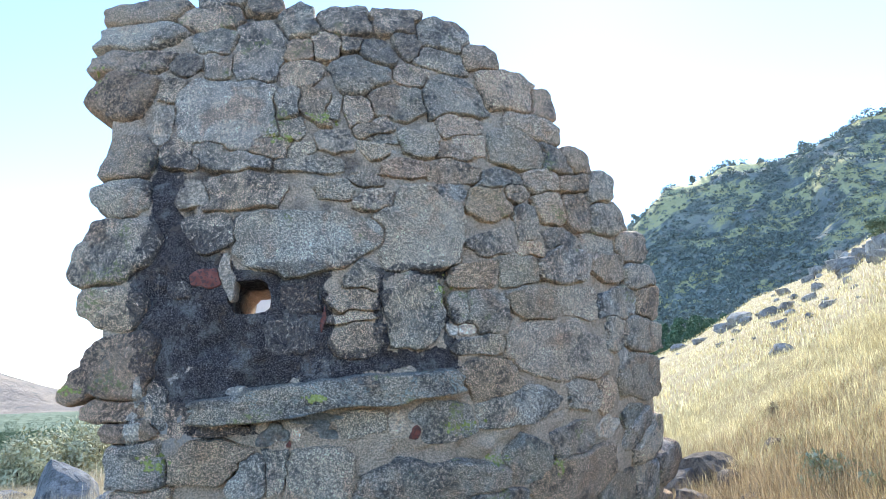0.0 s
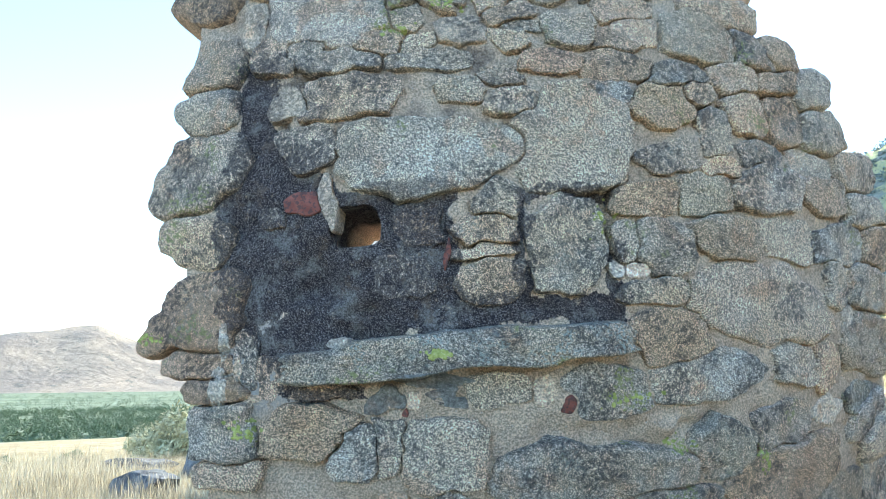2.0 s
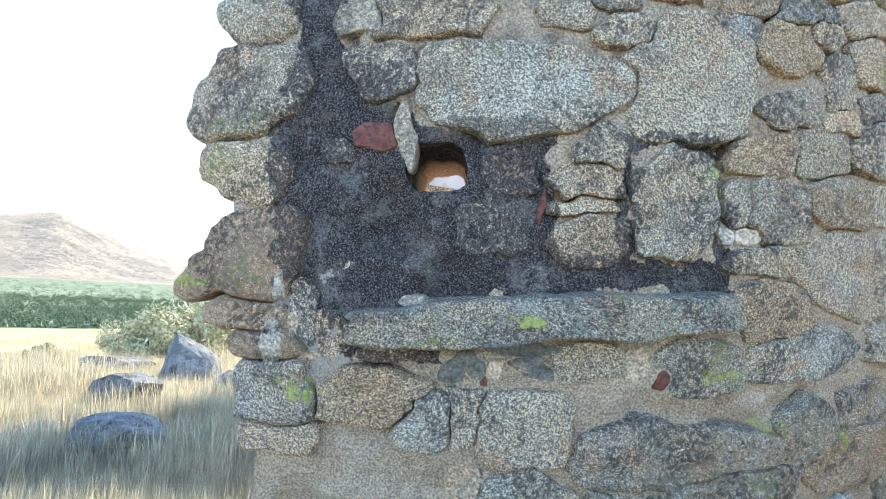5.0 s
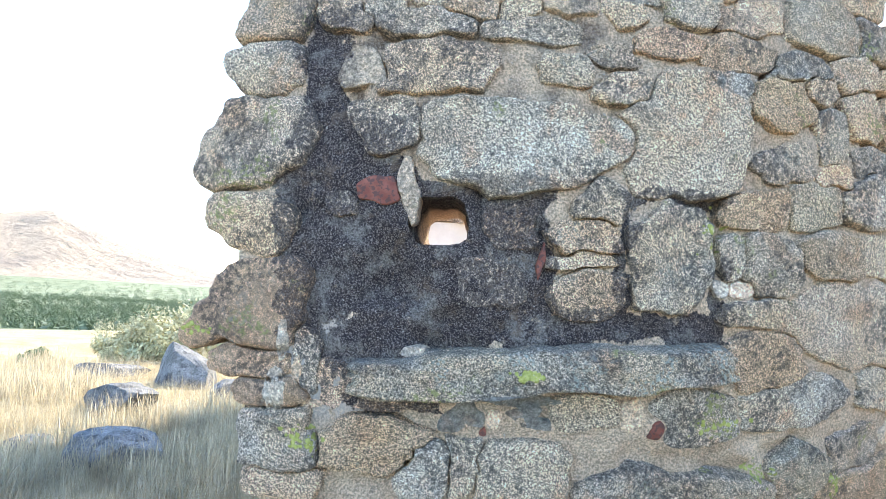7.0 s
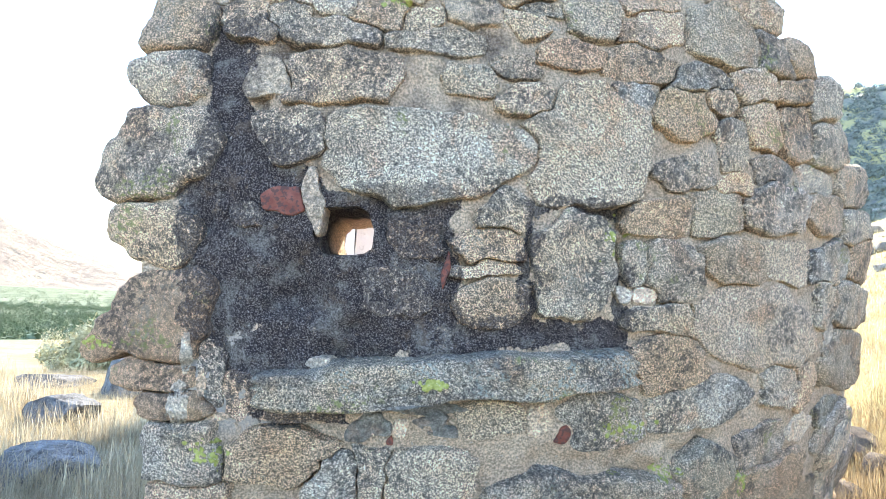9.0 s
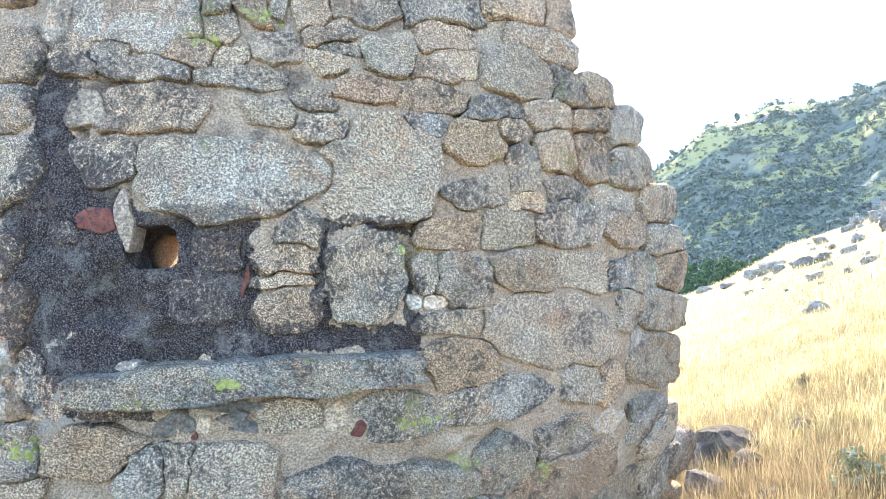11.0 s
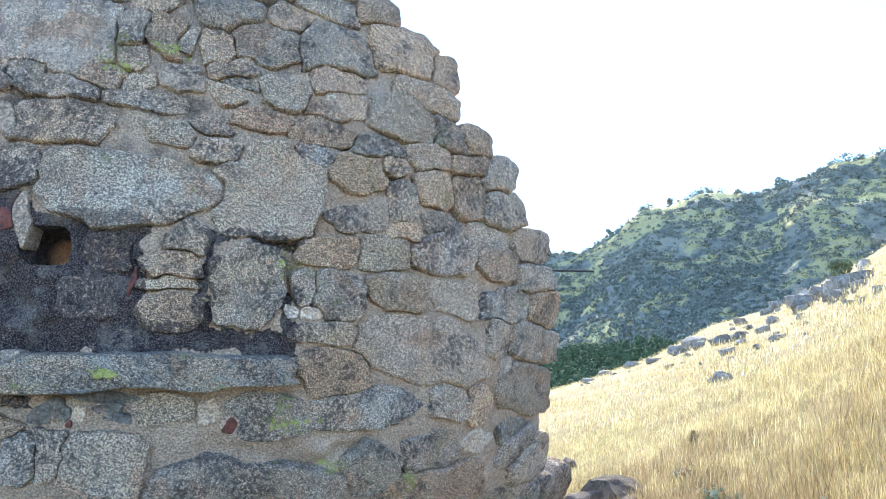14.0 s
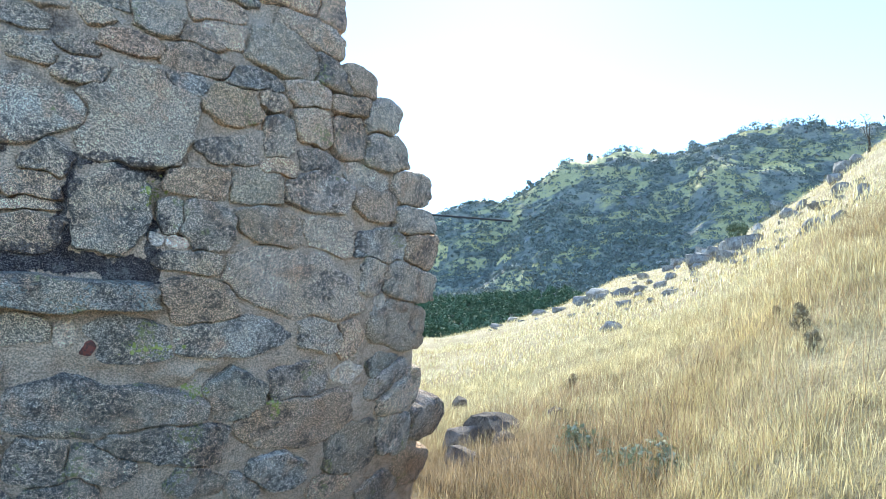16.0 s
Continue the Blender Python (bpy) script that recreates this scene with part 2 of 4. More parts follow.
def make_plain():
    n = Nodes("orchard_plain", 0.95)
    x, y, _ = n.xyz()
    rows = n.math('SINE', n.math('MULTIPLY', n.math('ADD', n.math('MULTIPLY', x, 0.35), n.math('ADD', y, n.math('MULTIPLY', n.noise(0.02, 3), 9))), 0.33))
    base = n.mix(n.ramp(n.noise(0.012, 5, 0.6), 0.35, 0.65), (0.09, 0.12, 0.07), (0.19, 0.22, 0.14))
    base = n.mix(n.math('MULTIPLY', n.ramp(rows, 0.2, 0.9), 0.45), base, (0.26, 0.27, 0.17))
    base = n.mix(n.math('MULTIPLY', n.ramp(n.noise(0.35, 5, 0.7), 0.5, 0.62), 0.7), base, (0.07, 0.11, 0.045))
    n.bump(n.noise(0.3, 6), 0.8, 1.2)
    return n.done(base)


def make_far_mountain():
    n = Nodes("dry_mountain", 0.95)
    base = n.mix(n.ramp(n.noise(0.004, 7, 0.7), 0.38, 0.62), (0.40, 0.32, 0.25), (0.28, 0.235, 0.20))
    base = n.mix(n.math('MULTIPLY', n.ramp(n.noise(0.02, 6, 0.75), 0.55, 0.66), 0.7), base, (0.16, 0.16, 0.14))
    n.bump(n.noise(0.006, 9, 0.7), 1.0, 60)
    return n.done(base)


def make_plaster():
    n = Nodes("pale_plaster", 0.95)
    base = n.mix(n.ramp(n.noise(5, 5), 0.35, 0.65), (0.76, 0.74, 0.72), (0.86, 0.84, 0.82))
    base = n.mix(n.math('MULTIPLY', n.ramp(n.noise(14, 7, 0.7), 0.60, 0.70), 0.4), base, (0.50, 0.45, 0.41))
    n.bump(n.noise(40, 6), 0.7, 0.01)
    return n.done(base)


MORTAR = make_mortar()
STONE = {
    "g": granite("granite_grey", (0.32, 0.295, 0.26), (0.47, 0.43, 0.37), 0.35, 0.30, 0.0),
    "gl": granite("granite_lichened", (0.29, 0.26, 0.23), (0.43, 0.385, 0.33), 0.3, 0.45, 0.06),
    "t": granite("granite_tan", (0.42, 0.36, 0.285), (0.58, 0.49, 0.38), 0.5, 0.15, 0.0),
    "y": granite("granite_ochre", (0.45, 0.365, 0.24), (0.60, 0.49, 0.32), 0.7, 0.15, 0.02),
    "p": granite("granite_pale", (0.43, 0.42, 0.37), (0.58, 0.56, 0.50), 0.35, 0.2, 0.02, 0.6),
    "p2": granite("granite_light_grey", (0.38, 0.36, 0.335), (0.52, 0.49, 0.45), 0.15, 0.15, 0.0),
    "b": granite("brown_stone", (0.225, 0.165, 0.14), (0.33, 0.245, 0.20), 0.25, 0.35, 0.06, grain=300, spots=0.45, grit=0.7),
    "bl": granite("blue_grey_granite", (0.29, 0.29, 0.28), (0.43, 0.425, 0.405), 0.25, 0.5, 0.04, tint=0.30),
    "d": granite("dark_granite", (0.24, 0.21, 0.19), (0.35, 0.305, 0.27), 0.2, 0.5, 0.0),
    "d2": granite("crusted_granite", (0.22, 0.22, 0.20), (0.34, 0.33, 0.29), 0.2, 0.45, 0.04, tint=0.25),
    "r": granite("reddish_stone", (0.28, 0.19, 0.16), (0.40, 0.29, 0.24), 0.3, 0.3, 0.0),
    "r2": granite("warm_granite", (0.37, 0.31, 0.265), (0.52, 0.445, 0.37), 0.45, 0.3, 0.0),
    "l": granite("ledge_granite", (0.33, 0.31, 0.28), (0.49, 0.46, 0.41), 0.35, 0.35, 0.03, 0.45, pale=0.75, tint=0.34),
    "s": granite("sooted_granite", (0.26, 0.24, 0.24), (0.40, 0.37, 0.36), 0.1, 0.5, 0.0, 0.88),
    "w": granite("white_stone", (0.52, 0.49, 0.45), (0.66, 0.63, 0.58), 0.2, 0.1, -0.1, 0.3, grain=120, spots=0.25, grit=0.5),
    "f": granite("pinkish_patch", (0.23, 0.18, 0.15), (0.31, 0.25, 0.205), 0.3, 0.15, -0.1, 0.3, grain=130, spots=0.2, grit=0.6),
    "m": granite("mortar_patch", (0.33, 0.26, 0.205), (0.43, 0.35, 0.28), 0.3, 0.15, -0.1, 0.7, grain=130, spots=0.2, grit=0.6),
}
STONE["v"] = granite("smooth_grey_stone", (0.21, 0.205, 0.20), (0.30, 0.295, 0.285), 0.0, 0.1, -0.1, 0.3, grain=260, spots=0.1, grit=0.3, tint=0.0)
BRICK = make_brick()
STONE["k"] = STONE["K"] = BRICK
FIELD_ROCK = plain_rock("field_rock", (0.24, 0.215, 0.19), (0.40, 0.37, 0.33), (0.12, 0.105, 0.095))
BROWN_ROCK = plain_rock("brown_rock", (0.13, 0.10, 0.08), (0.22, 0.18, 0.145), (0.06, 0.05, 0.045))
# field rock again, its colour darkened and blued to stand for shade
SHADE_ROCK = plain_rock("shade_painted_rock", (0.12, 0.125, 0.13), (0.23, 0.235, 0.24), (0.05, 0.05, 0.055))
MEADOW = plain_rock("golden_meadow", (0.58, 0.46, 0.20), (0.74, 0.60, 0.29), (0.38, 0.32, 0.17), 0.06, 0.3)
DRY_GROUND, HILL, PLAIN, MOUNTAIN = make_dry_ground(), make_hill(), make_plain(), make_far_mountain()
DRY_BLADES = blade_mat("dry_grass", (0.34, 0.26, 0.12), (0.88, 0.81, 0.50), (0.56, 0.465, 0.24))
GREY_BLADES = blade_mat("grey_dry_grass", (0.42, 0.36, 0.25), (0.60, 0.53, 0.40), (0.34, 0.29, 0.20))
WEED = leafy("weed_leaves", (0.24, 0.27, 0.15), (0.44, 0.46, 0.32))
OLIVE = leafy("orchard_leaves", (0.06, 0.105, 0.055), (0.16, 0.22, 0.12))
# leaf greens greyed and lightened, distance haze put into the colour
SCRUB = leafy("hazed_scrub_leaves", (0.16, 0.185, 0.165), (0.31, 0.325, 0.28))
GREY_SCRUB = leafy("grey_green_leaves", (0.14, 0.18, 0.10), (0.28, 0.31, 0.19))
PALE_SCRUB = leafy("pale_feathery_leaves", (0.36, 0.35, 0.21), (0.60, 0.56, 0.37))
VALLEY = leafy("valley_leaves", (0.07, 0.11, 0.05), (0.17, 0.21, 0.12))
FAR_ORCHARD = leafy("far_orchard_leaves", (0.11, 0.145, 0.085), (0.20, 0.235, 0.15))
BARK = plain_rock("bark", (0.10, 0.075, 0.055), (0.18, 0.14, 0.11), (0.06, 0.05, 0.04))
PLASTER = make_plaster()
IRON = plain_rock("dark_iron", (0.05, 0.05, 0.055), (0.09, 0.085, 0.085), (0.12, 0.07, 0.04))

# ---- helpers of this scene ----


def link_mesh(name, verts, faces, mats, parent=None, label="", smooth=True, slots=None):
    me = bpy.data.meshes.new(name)
    me.from_pydata([tuple(map(float, v)) for v in verts], [], [tuple(map(int, f)) for f in faces])
    for m in (mats if isinstance(mats, (list, tuple)) else [mats]):
        me.materials.append(m)
    if slots is not None:
        me.polygons.foreach_set("material_index", np.array(slots, dtype=np.int32))
    me.polygons.foreach_set("use_smooth", np.full(len(me.polygons), smooth))
    me.update()
    ob = new(name, me)
    if parent is not None:
        ob.parent = parent
    if label:
        tagged(ob, label)
    return ob


def n3(x, y, z, k=1.0):
    return noise.noise(Vector((x * k, y * k, z * k)))


# ---- the lie of the land ----
HUB = (0.6, -2.7)
EYE = 1.3


def lookup(a, table):
    return float(np.interp(a, [p[0] for p in table], [p[1] for p in table]))


NEAR_EDGE = [(-180, 1), (-60, -3), (-25, -5.9), (-12, -5.6), (5, -4.5), (20, -1.5), (27.6, -0.3), (32.6, 1.6), (37, 3.5),
             (41.4, 6.2), (46, 7.6), (51.7, 11.0), (56, 14.2), (60, 17.2), (75, 22), (100, 18), (140, 6), (180, 1)]
NEAR_REACH = [(-180, 30), (-25, 17), (0, 20), (25, 45), (35, 70), (45, 80), (60, 85), (100, 70), (180, 30)]
RIDGE = [(-180, 0), (-8, 0.2), (8, 3), (18, 7), (25, 10.1), (27, 11), (31, 12), (36, 15.2), (45, 16.2), (50, 17.7), (53.5, 17.9),
         (58, 16.9), (66, 16.5), (90, 14), (130, 4), (180, 0)]
PEAKS = [(-180, 1), (-90, 2), (-40, 3.6), (-23.7, 4.0), (-20.9, 4.5), (-17, 3.0), (-11.7, 1.5), (-6, 0.6), (10, 0.3), (40, 0.2), (180, 1)]


def ease(a, b, v):
    u = min(1.0, max(0.0, (v - a) / (b - a)))
    return u * u * (3 - 2 * u)


def land(az, r):
    """Height of the ground at a bearing (degrees from +y towards +x) and distance from the hub."""
    reach = lookup(az, NEAR_REACH)
    tan_e = math.tan(radians(lookup(az, NEAR_EDGE))) + (EYE + 0.15) / reach
    s, c = math.sin(radians(az)) * r + HUB[0], math.cos(radians(az)) * r + HUB[1]
    lumps = 0.10 * n3(s, c, 0, 0.35) * ease(2, 8, r) + 0.5 * n3(s, c, 3, 0.06) * ease(12, 40, r)
    near = -0.15 + tan_e * max(0.0, r - 0.0) * ease(0.0, 2.5, r) + lumps
    low = -12.0 * ease(24, -4, az) * ease(40, 110, r) if -150 < az < 24 else 0.0
    low -= 1.5
    ridge = math.tan(radians(lookup(az, RIDGE))) * 390 + EYE
    up = 0.16 * ease(130, 240, r) + 0.84 * ease(225, 395, r) ** 0.85
    rough = (16 * n3(s, c, 1, 0.014) + 7 * n3(s, c, 5, 0.045) + 2.5 * n3(s, c, 8, 0.13)) * ease(180, 300, r) * min(1, ridge / 40) * (1 - 0.8 * ease(370, 392, r))
    hill = ridge * up * (1 - 0.45 * ease(420, 1200, r)) + rough
    peak = math.tan(radians(lookup(az, PEAKS))) * 3000 * ease(2350, 3000, r)
    peak *= 1 + 0.22 * n3(s, c, 2, 0.0016) + 0.10 * n3(s, c, 6, 0.006)
    far = low + hill + peak
    k = ease(reach * 0.97, reach * 1.55, r)
    return near * (1 - k) + far * k


def ground_z(x, y):
    dx, dy = x - HUB[0], y - HUB[1]
    return land(math.degrees(math.atan2(dx, dy)), math.hypot(dx, dy))


def toward(az, el, far=500.0):
    """The place on the ground that is seen from the hub at this bearing and elevation."""
    t, r = math.tan(radians(el)), 1.5
    while r < far and land(az, r) < EYE + t * r:
        r *= 1.01
    return Vector((HUB[0] + r * math.sin(radians(az)), HUB[1] + r * math.cos(radians(az)), land(az, r))), r


def in_meadow(az, r):
    """Whether a bare strip of golden grass lies here on the upper hillside."""
    v = n3(az * 0.11, r * 0.055 - az * 0.12, 21.0) + 0.5 * n3(az * 0.6, r * 0.12, 33.0)
    return v > 0.62 - 0.34 * ease(285, 335, r) + 0.6 * ease(385, 396, r)


def build_ground():
    angles = sorted(set([float(a) for a in range(-180, 180, 6)] + [a * 0.6 - 42 for a in range(0, 210)]))
    radii = [0.0001] + [0.6 * 1.052 ** i for i in range(0, 178)]
    radii = sorted([r for r in radii if r < 4800 and not 232 < r < 398] + [232 + 2.4 * i for i in range(70)])
    verts, faces, slots = [], [], []
    m = len(angles)
    for r in radii:
        for a in angles:
            verts.append((HUB[0] + r * math.sin(radians(a)), HUB[1] + r * math.cos(radians(a)), land(a, r)))
    for i in range(len(radii) - 1):
        for j in range(m):
            k = (j + 1) % m
            faces.append((i * m + j, i * m + k, (i + 1) * m + k, (i + 1) * m + j))
            a, r = angles[j], radii[i]
            reach = lookup(a, NEAR_REACH)
            if r < reach * (2.4 if a < 5 else 1.25):
                slots.append(0)
            elif r > 2300:
                slots.append(3)
            elif a > 8 and r > 132 and lookup(a, RIDGE) > 2.5:
                slots.append(4 if in_meadow(a, r) else 1)
            else:
                slots.append(2)
    g = link_mesh("ground", verts, faces, [DRY_GROUND, HILL, PLAIN, MOUNTAIN, MEADOW], slots=slots)
    tagged(g, "dry grass hillside falling to a green valley and far hills", "ground", kind="structure")


build_ground()

# ---- the ruined stone wall ----
CURVE = (0.01426, -0.29773, 0.02738, 0.2, -0.05, 0.12)


def face_y(x, z):
    b = z - 1.75
    c = CURVE
    x = min(x, 3.3)
    return c[0] + c[1] * x + c[2] * b + c[3] * x * x + c[4] * x * b + c[5] * b * b


def on_face(x, z, out=0.0):
    """A point of the wall's face, pushed out of it by some metres."""
    e = 0.01
    nx, nz = (face_y(x + e, z) - face_y(x - e, z)) / (2 * e), (face_y(x, z + e) - face_y(x, z - e)) / (2 * e)
    nrm = Vector((nx, -1.0, nz)).normalized()
    return Vector((x, face_y(x, z), z)) + nrm * out


LEFT_END = [(-0.5, -0.38), (0.8, -0.31), (1.1, -0.34), (1.3, -0.42), (1.8, -0.42), (2.4, -0.46), (3.0, -0.44), (3.2, -0.40)]
RIGHT_END = [(-0.5, 3.25), (0.4, 2.95), (0.8, 2.68), (1.1, 2.56), (1.5, 2.45), (1.75, 2.34), (2.0, 2.20), (2.24, 2.02), (2.4, 1.86), (2.5, 1.69),
             (2.7, 1.61), (2.85, 1.50), (2.97, 1.29), (3.08, 1.12), (3.14, 0.55)]
HOLE = (0.168, 1.652, 0.086, 0.076)
wall = tagged(new("ruined_wall"), "ruined granite rubble wall with a ledge and a small loophole", "stone wall")


def build_core():
    """The mortar core: face, back, ends and top, with the loophole going through."""
    nu, nv, thick = 190, 220, 0.52
    z0, z1 = -0.6, 3.10
    verts, faces = [], []

    hx, hz, hw, hh = HOLE

    def spread(x, z):
        dx, dz = (x - hx) / hw, (z - hz) / hh
        return (abs(dx) ** 3.2 + abs(dz) ** 3.2) ** (1 / 3.2) * (1 + 0.10 * n3(dx, 3, dz, 1.3) + 0.05 * n3(dx, 5, dz, 4))

    def to_rim(x, z):
        g = spread(x, z)
        if 0.86 < g < 1.14:
            return hx + (x - hx) / g, hz + (z - hz) / g
        return x, z

    def put(u, v, side):
        z = z0 + (z1 - z0) * v / nv
        a, b = lookup(z, LEFT_END), lookup(z, RIGHT_END)
        x = a + (b - a) * u / nu
        x, z = to_rim(x, z)
        rag = 0.012 * n3(x, 0, z, 8) + 0.008 * n3(x, 4, z, 23) + 0.004 * n3(x, 2, z, 50) - 0.075 * max(0.0, n3(x, 7, z, 4.5) + 0.4 * n3(x, 9, z, 15) - 0.22)
        if side == 0:
            p = on_face(x, z, 1.2 * rag - 0.002 + 0.012 * max(0.0, n3(x, 11, z, 6.5)) + 0.008 * abs(n3(x, 13, z, 17)))
        else:
            p = on_face(x, z, -thick + 2 * rag)
        return p

    for side in (0, 1):
        for v in range(nv + 1):
            for u in range(nu + 1):
                verts.append(put(u, v, side))
    off = (nu + 1) * (nv + 1)
    def in_hole(f):
        c = sum((Vector(verts[i]) for i in f), Vector()) / 4
        return spread(c.x, c.z) < 0.99

    edge = {}
    for side in (0, 1):
        for v in range(nv):
            for u in range(nu):
                i = side * off + v * (nu + 1) + u
                f = (i, i + 1, i + nu + 2, i + nu + 1)
                probe = tuple(k - side * off for k in f)
                if in_hole(probe):
                    if side == 0:
                        for a, b in zip(f, f[1:] + f[:1]):
                            if (b, a) in edge:
                                del edge[(b, a)]
                            else:
                                edge[(a, b)] = 1
                    continue
                faces.append(f if side == 0 else f[::-1])
    for a, b in edge:
        n0 = len(verts)
        pa, pb, qa, qb = (Vector(verts[i]) for i in (a, b, a + off, b + off))
        for k in range(7):
            for p, q in ((pa, qa), (pb, qb)):
                c = p.lerp(q, k / 6)
                verts.append(c + Vector((n3(c.x, c.y, c.z, 14), 0, n3(c.z, c.x, c.y, 14))) * 0.012 * min(1, k))
        for k in range(6):
            i = n0 + 2 * k
            faces.append((i, i + 1, i + 3, i + 2))
    for v in range(nv):
        for u in (0, nu):
            i = v * (nu + 1) + u
            q = (i, i + nu + 1, i + nu + 1 + off, i + off)
            faces.append(q if u == 0 else q[::-1])
    for u in range(nu):
        i = nv * (nu + 1) + u
        faces.append((i, i + 1, i + 1 + off, i + off))
    core = link_mesh("mortar_core", verts, faces, MORTAR, wall, "tan lime mortar with a crust of black lichen")
    return core


build_core()

STONES = []


def stone(x, z, w, h, turn, kind, how):
    """Plan one face stone: middle, width, height, turn in degrees, kind of rock, shape letters."""
    STONES.append((x, z, w, h, radians(turn), kind, how))


def reach_of(s, dx, dz):
    """How far out a point lies in a stone's own rounded-box measure (1 at its rim)."""
    x, z, w, h, a, kind, how = s
    u, v = dx * math.cos(a) + dz * math.sin(a), -dx * math.sin(a) + dz * math.cos(a)
    u, v = u / (w * 0.5), v / (h * 0.5)
    if "p" in how:
        u = (u - 0.3) / (0.92 - 0.50 * v) if u < 0.3 else (u - 0.3) / 0.7
    if "u" in how:
        u /= 1.0 - 0.14 * v
    if "v" in how:
        u /= 1.0 + 0.14 * v
    if "r" in how:
        v /= max(0.15, 0.80 - 0.45 * u)
    p = 2.6 if "e" in how else (6.0 if ("L" in how or kind in "kK" or "q" in how) else 5.5)
    return (abs(u) ** p + abs(v) ** p) ** (1 / p)


LOOP = (HOLE[0], HOLE[1] - 0.004, 2.15 * HOLE[2], 2.1 * HOLE[3], 0.0, 'g', 'q')


def warp(px, pz, k):
    """A sideways drift that makes joints ragged."""
    return 0.030 * n3(px, k, pz, 7) + 0.012 * n3(px, k + 2, pz, 21) + 0.006 * n3(px, k + 4, pz, 55)


def build_stones():
    rnd = random.Random(5)
    for i, s in enumerate(STONES):
        x, z, w, h, a, kind, how = s
        big = max(w, h)
        others = [o for o in STONES + [LOOP] if o is not s and abs(o[0] - x) < (big + max(o[2], o[3])) * 0.62 and abs(o[1] - z) < (big + max(o[2], o[3])) * 0.62]
        count = 64 if big > 0.3 else 44
        rim = []
        seed = rnd.uniform(0, 50)
        gap = 0.012
        limit = 1.02 if kind in "smwkKlf" else ((1.10 if x < 0 else 1.04) if 'q' in how else (1.03 if 'T' in how else 1.22))
        chops = []
        for _ in range(0 if kind in 'lkK' or 'p' in how else 5):
            ang = rnd.uniform(0, 2 * math.pi)
            chops.append((math.cos(ang) * 2 / w, math.sin(ang) * 2 / h, rnd.uniform(0.94, 1.22)))
        for k in range(count):
            th = 2 * math.pi * k / count
            ux, uz = math.cos(th) * w * 0.5, math.sin(th) * h * 0.5
            dx, dz = ux * math.cos(a) - uz * math.sin(a), ux * math.sin(a) + uz * math.cos(a)
            best = 0.12
            for q in range(6, 58):
                f = q / 42
                px, pz = x + dx * f, z + dz * f
                px, pz = px + warp(px, pz, 0), pz + warp(px, pz, 5)
                m = reach_of(s, px - x, pz - z)
                if m > limit or any(cx * (px - x) + cz * (pz - z) > cd for cx, cz, cd in chops):
                    break
                if any(m + gap > reach_of(o, px - o[0], pz - o[1]) for o in others):
                    break
                best = f
            best *= 1 + 0.06 * n3(math.cos(th) * 1.2, math.sin(th) * 1.2, seed, 2.0) + 0.035 * n3(math.cos(th), math.sin(th), seed, 6.0) + 0.03 * rnd.uniform(-1, 1)
            rim.append((dx * best, dz * best))
        for _ in range(1):
            rim = [tuple((rim[k - 1][c] + 6 * rim[k][c] + rim[(k + 1) % count][c]) / 8 for c in (0, 1)) for k in range(count)]
        swell = 0.014 + 0.020 * rnd.random() + 0.014 * min(0.4, min(w, h))
        depth = 0.10
        if "q" in how:
            swell, depth = swell + 0.012, 0.40
        if "L" in how:
            swell = 0.105
        if "T" in how:
            swell = 0.028
        if kind in "kKw":
            swell = 0.016
        if kind in "smf":
            swell = 0.012
        tip = (rnd.uniform(-1.0, 1.0), rnd.uniform(-0.8, 0.8))
        steps = [(0.997, 0.50), (0.985, 0.78), (0.955, 0.93), (0.89, 0.99), (0.76, 1.0), (0.62, 1.0), (0.48, 1.0), (0.34, 1.0), (0.18, 1.0)]
        if "e" in how or "q" in how:
            steps = [(0.995, 0.36), (0.97, 0.64), (0.93, 0.80), (0.86, 0.91), (0.75, 0.96), (0.62, 1.0), (0.48, 1.0), (0.34, 1.0), (0.18, 1.0)]
        rings = [(0.9, None), (1.02, None)] + steps
        verts, faces = [], []
        soft = min(1.0, swell / 0.03)

        def relief(px, pz):
            return soft * (0.016 * n3(px, seed, pz, 5) + 0.016 * abs(n3(px, seed + 7, pz, 10)) + 0.009 * abs(n3(px, seed, pz, 24)) + 0.004 * n3(px, seed, pz, 60))

        for ri, (f, rise) in enumerate(rings):
            for k in range(count):
                dx, dz = rim[k][0] * f, rim[k][1] * f
                if rise is None:
                    out = -depth if ri == 0 else -0.02
                else:
                    out = swell * rise * (1 + 0.5 * (tip[0] * dx / w + tip[1] * dz / h)) - 0.005
                    out += relief(x + dx, z + dz) * min(1.0, 1.6 * rise)
                verts.append(on_face(x + dx, z + dz, out))
        verts.append(on_face(x, z, swell - 0.008 + relief(x, z)))
        for r in range(len(rings) - 1):
            for k in range(count):
                q = (k + 1) % count
                faces.append((r * count + k, r * count + q, (r + 1) * count + q, (r + 1) * count + k))
        last = (len(rings) - 1) * count
        for k in range(count):
            faces.append((last + k, last + (k + 1) % count, len(verts) - 1))
        if "q" in how:
            faces.append(tuple(range(count))[::-1])
        name = {"k": "brick", "K": "brick", "w": "white_stone", "m": "mortar_patch", "f": "mortar_patch", "l": "ledge_stone"}.get(kind, "stone")
        ob = link_mesh(name, verts, faces, STONE[kind], wall)
        if kind == "l":
            tagged(ob, "long grey granite ledge slab with pale lichen")
        elif kind in "kK":
            tagged(ob, "worn red brick set in mortar")
        elif kind == "w":
            tagged(ob, "small white chinking stone")


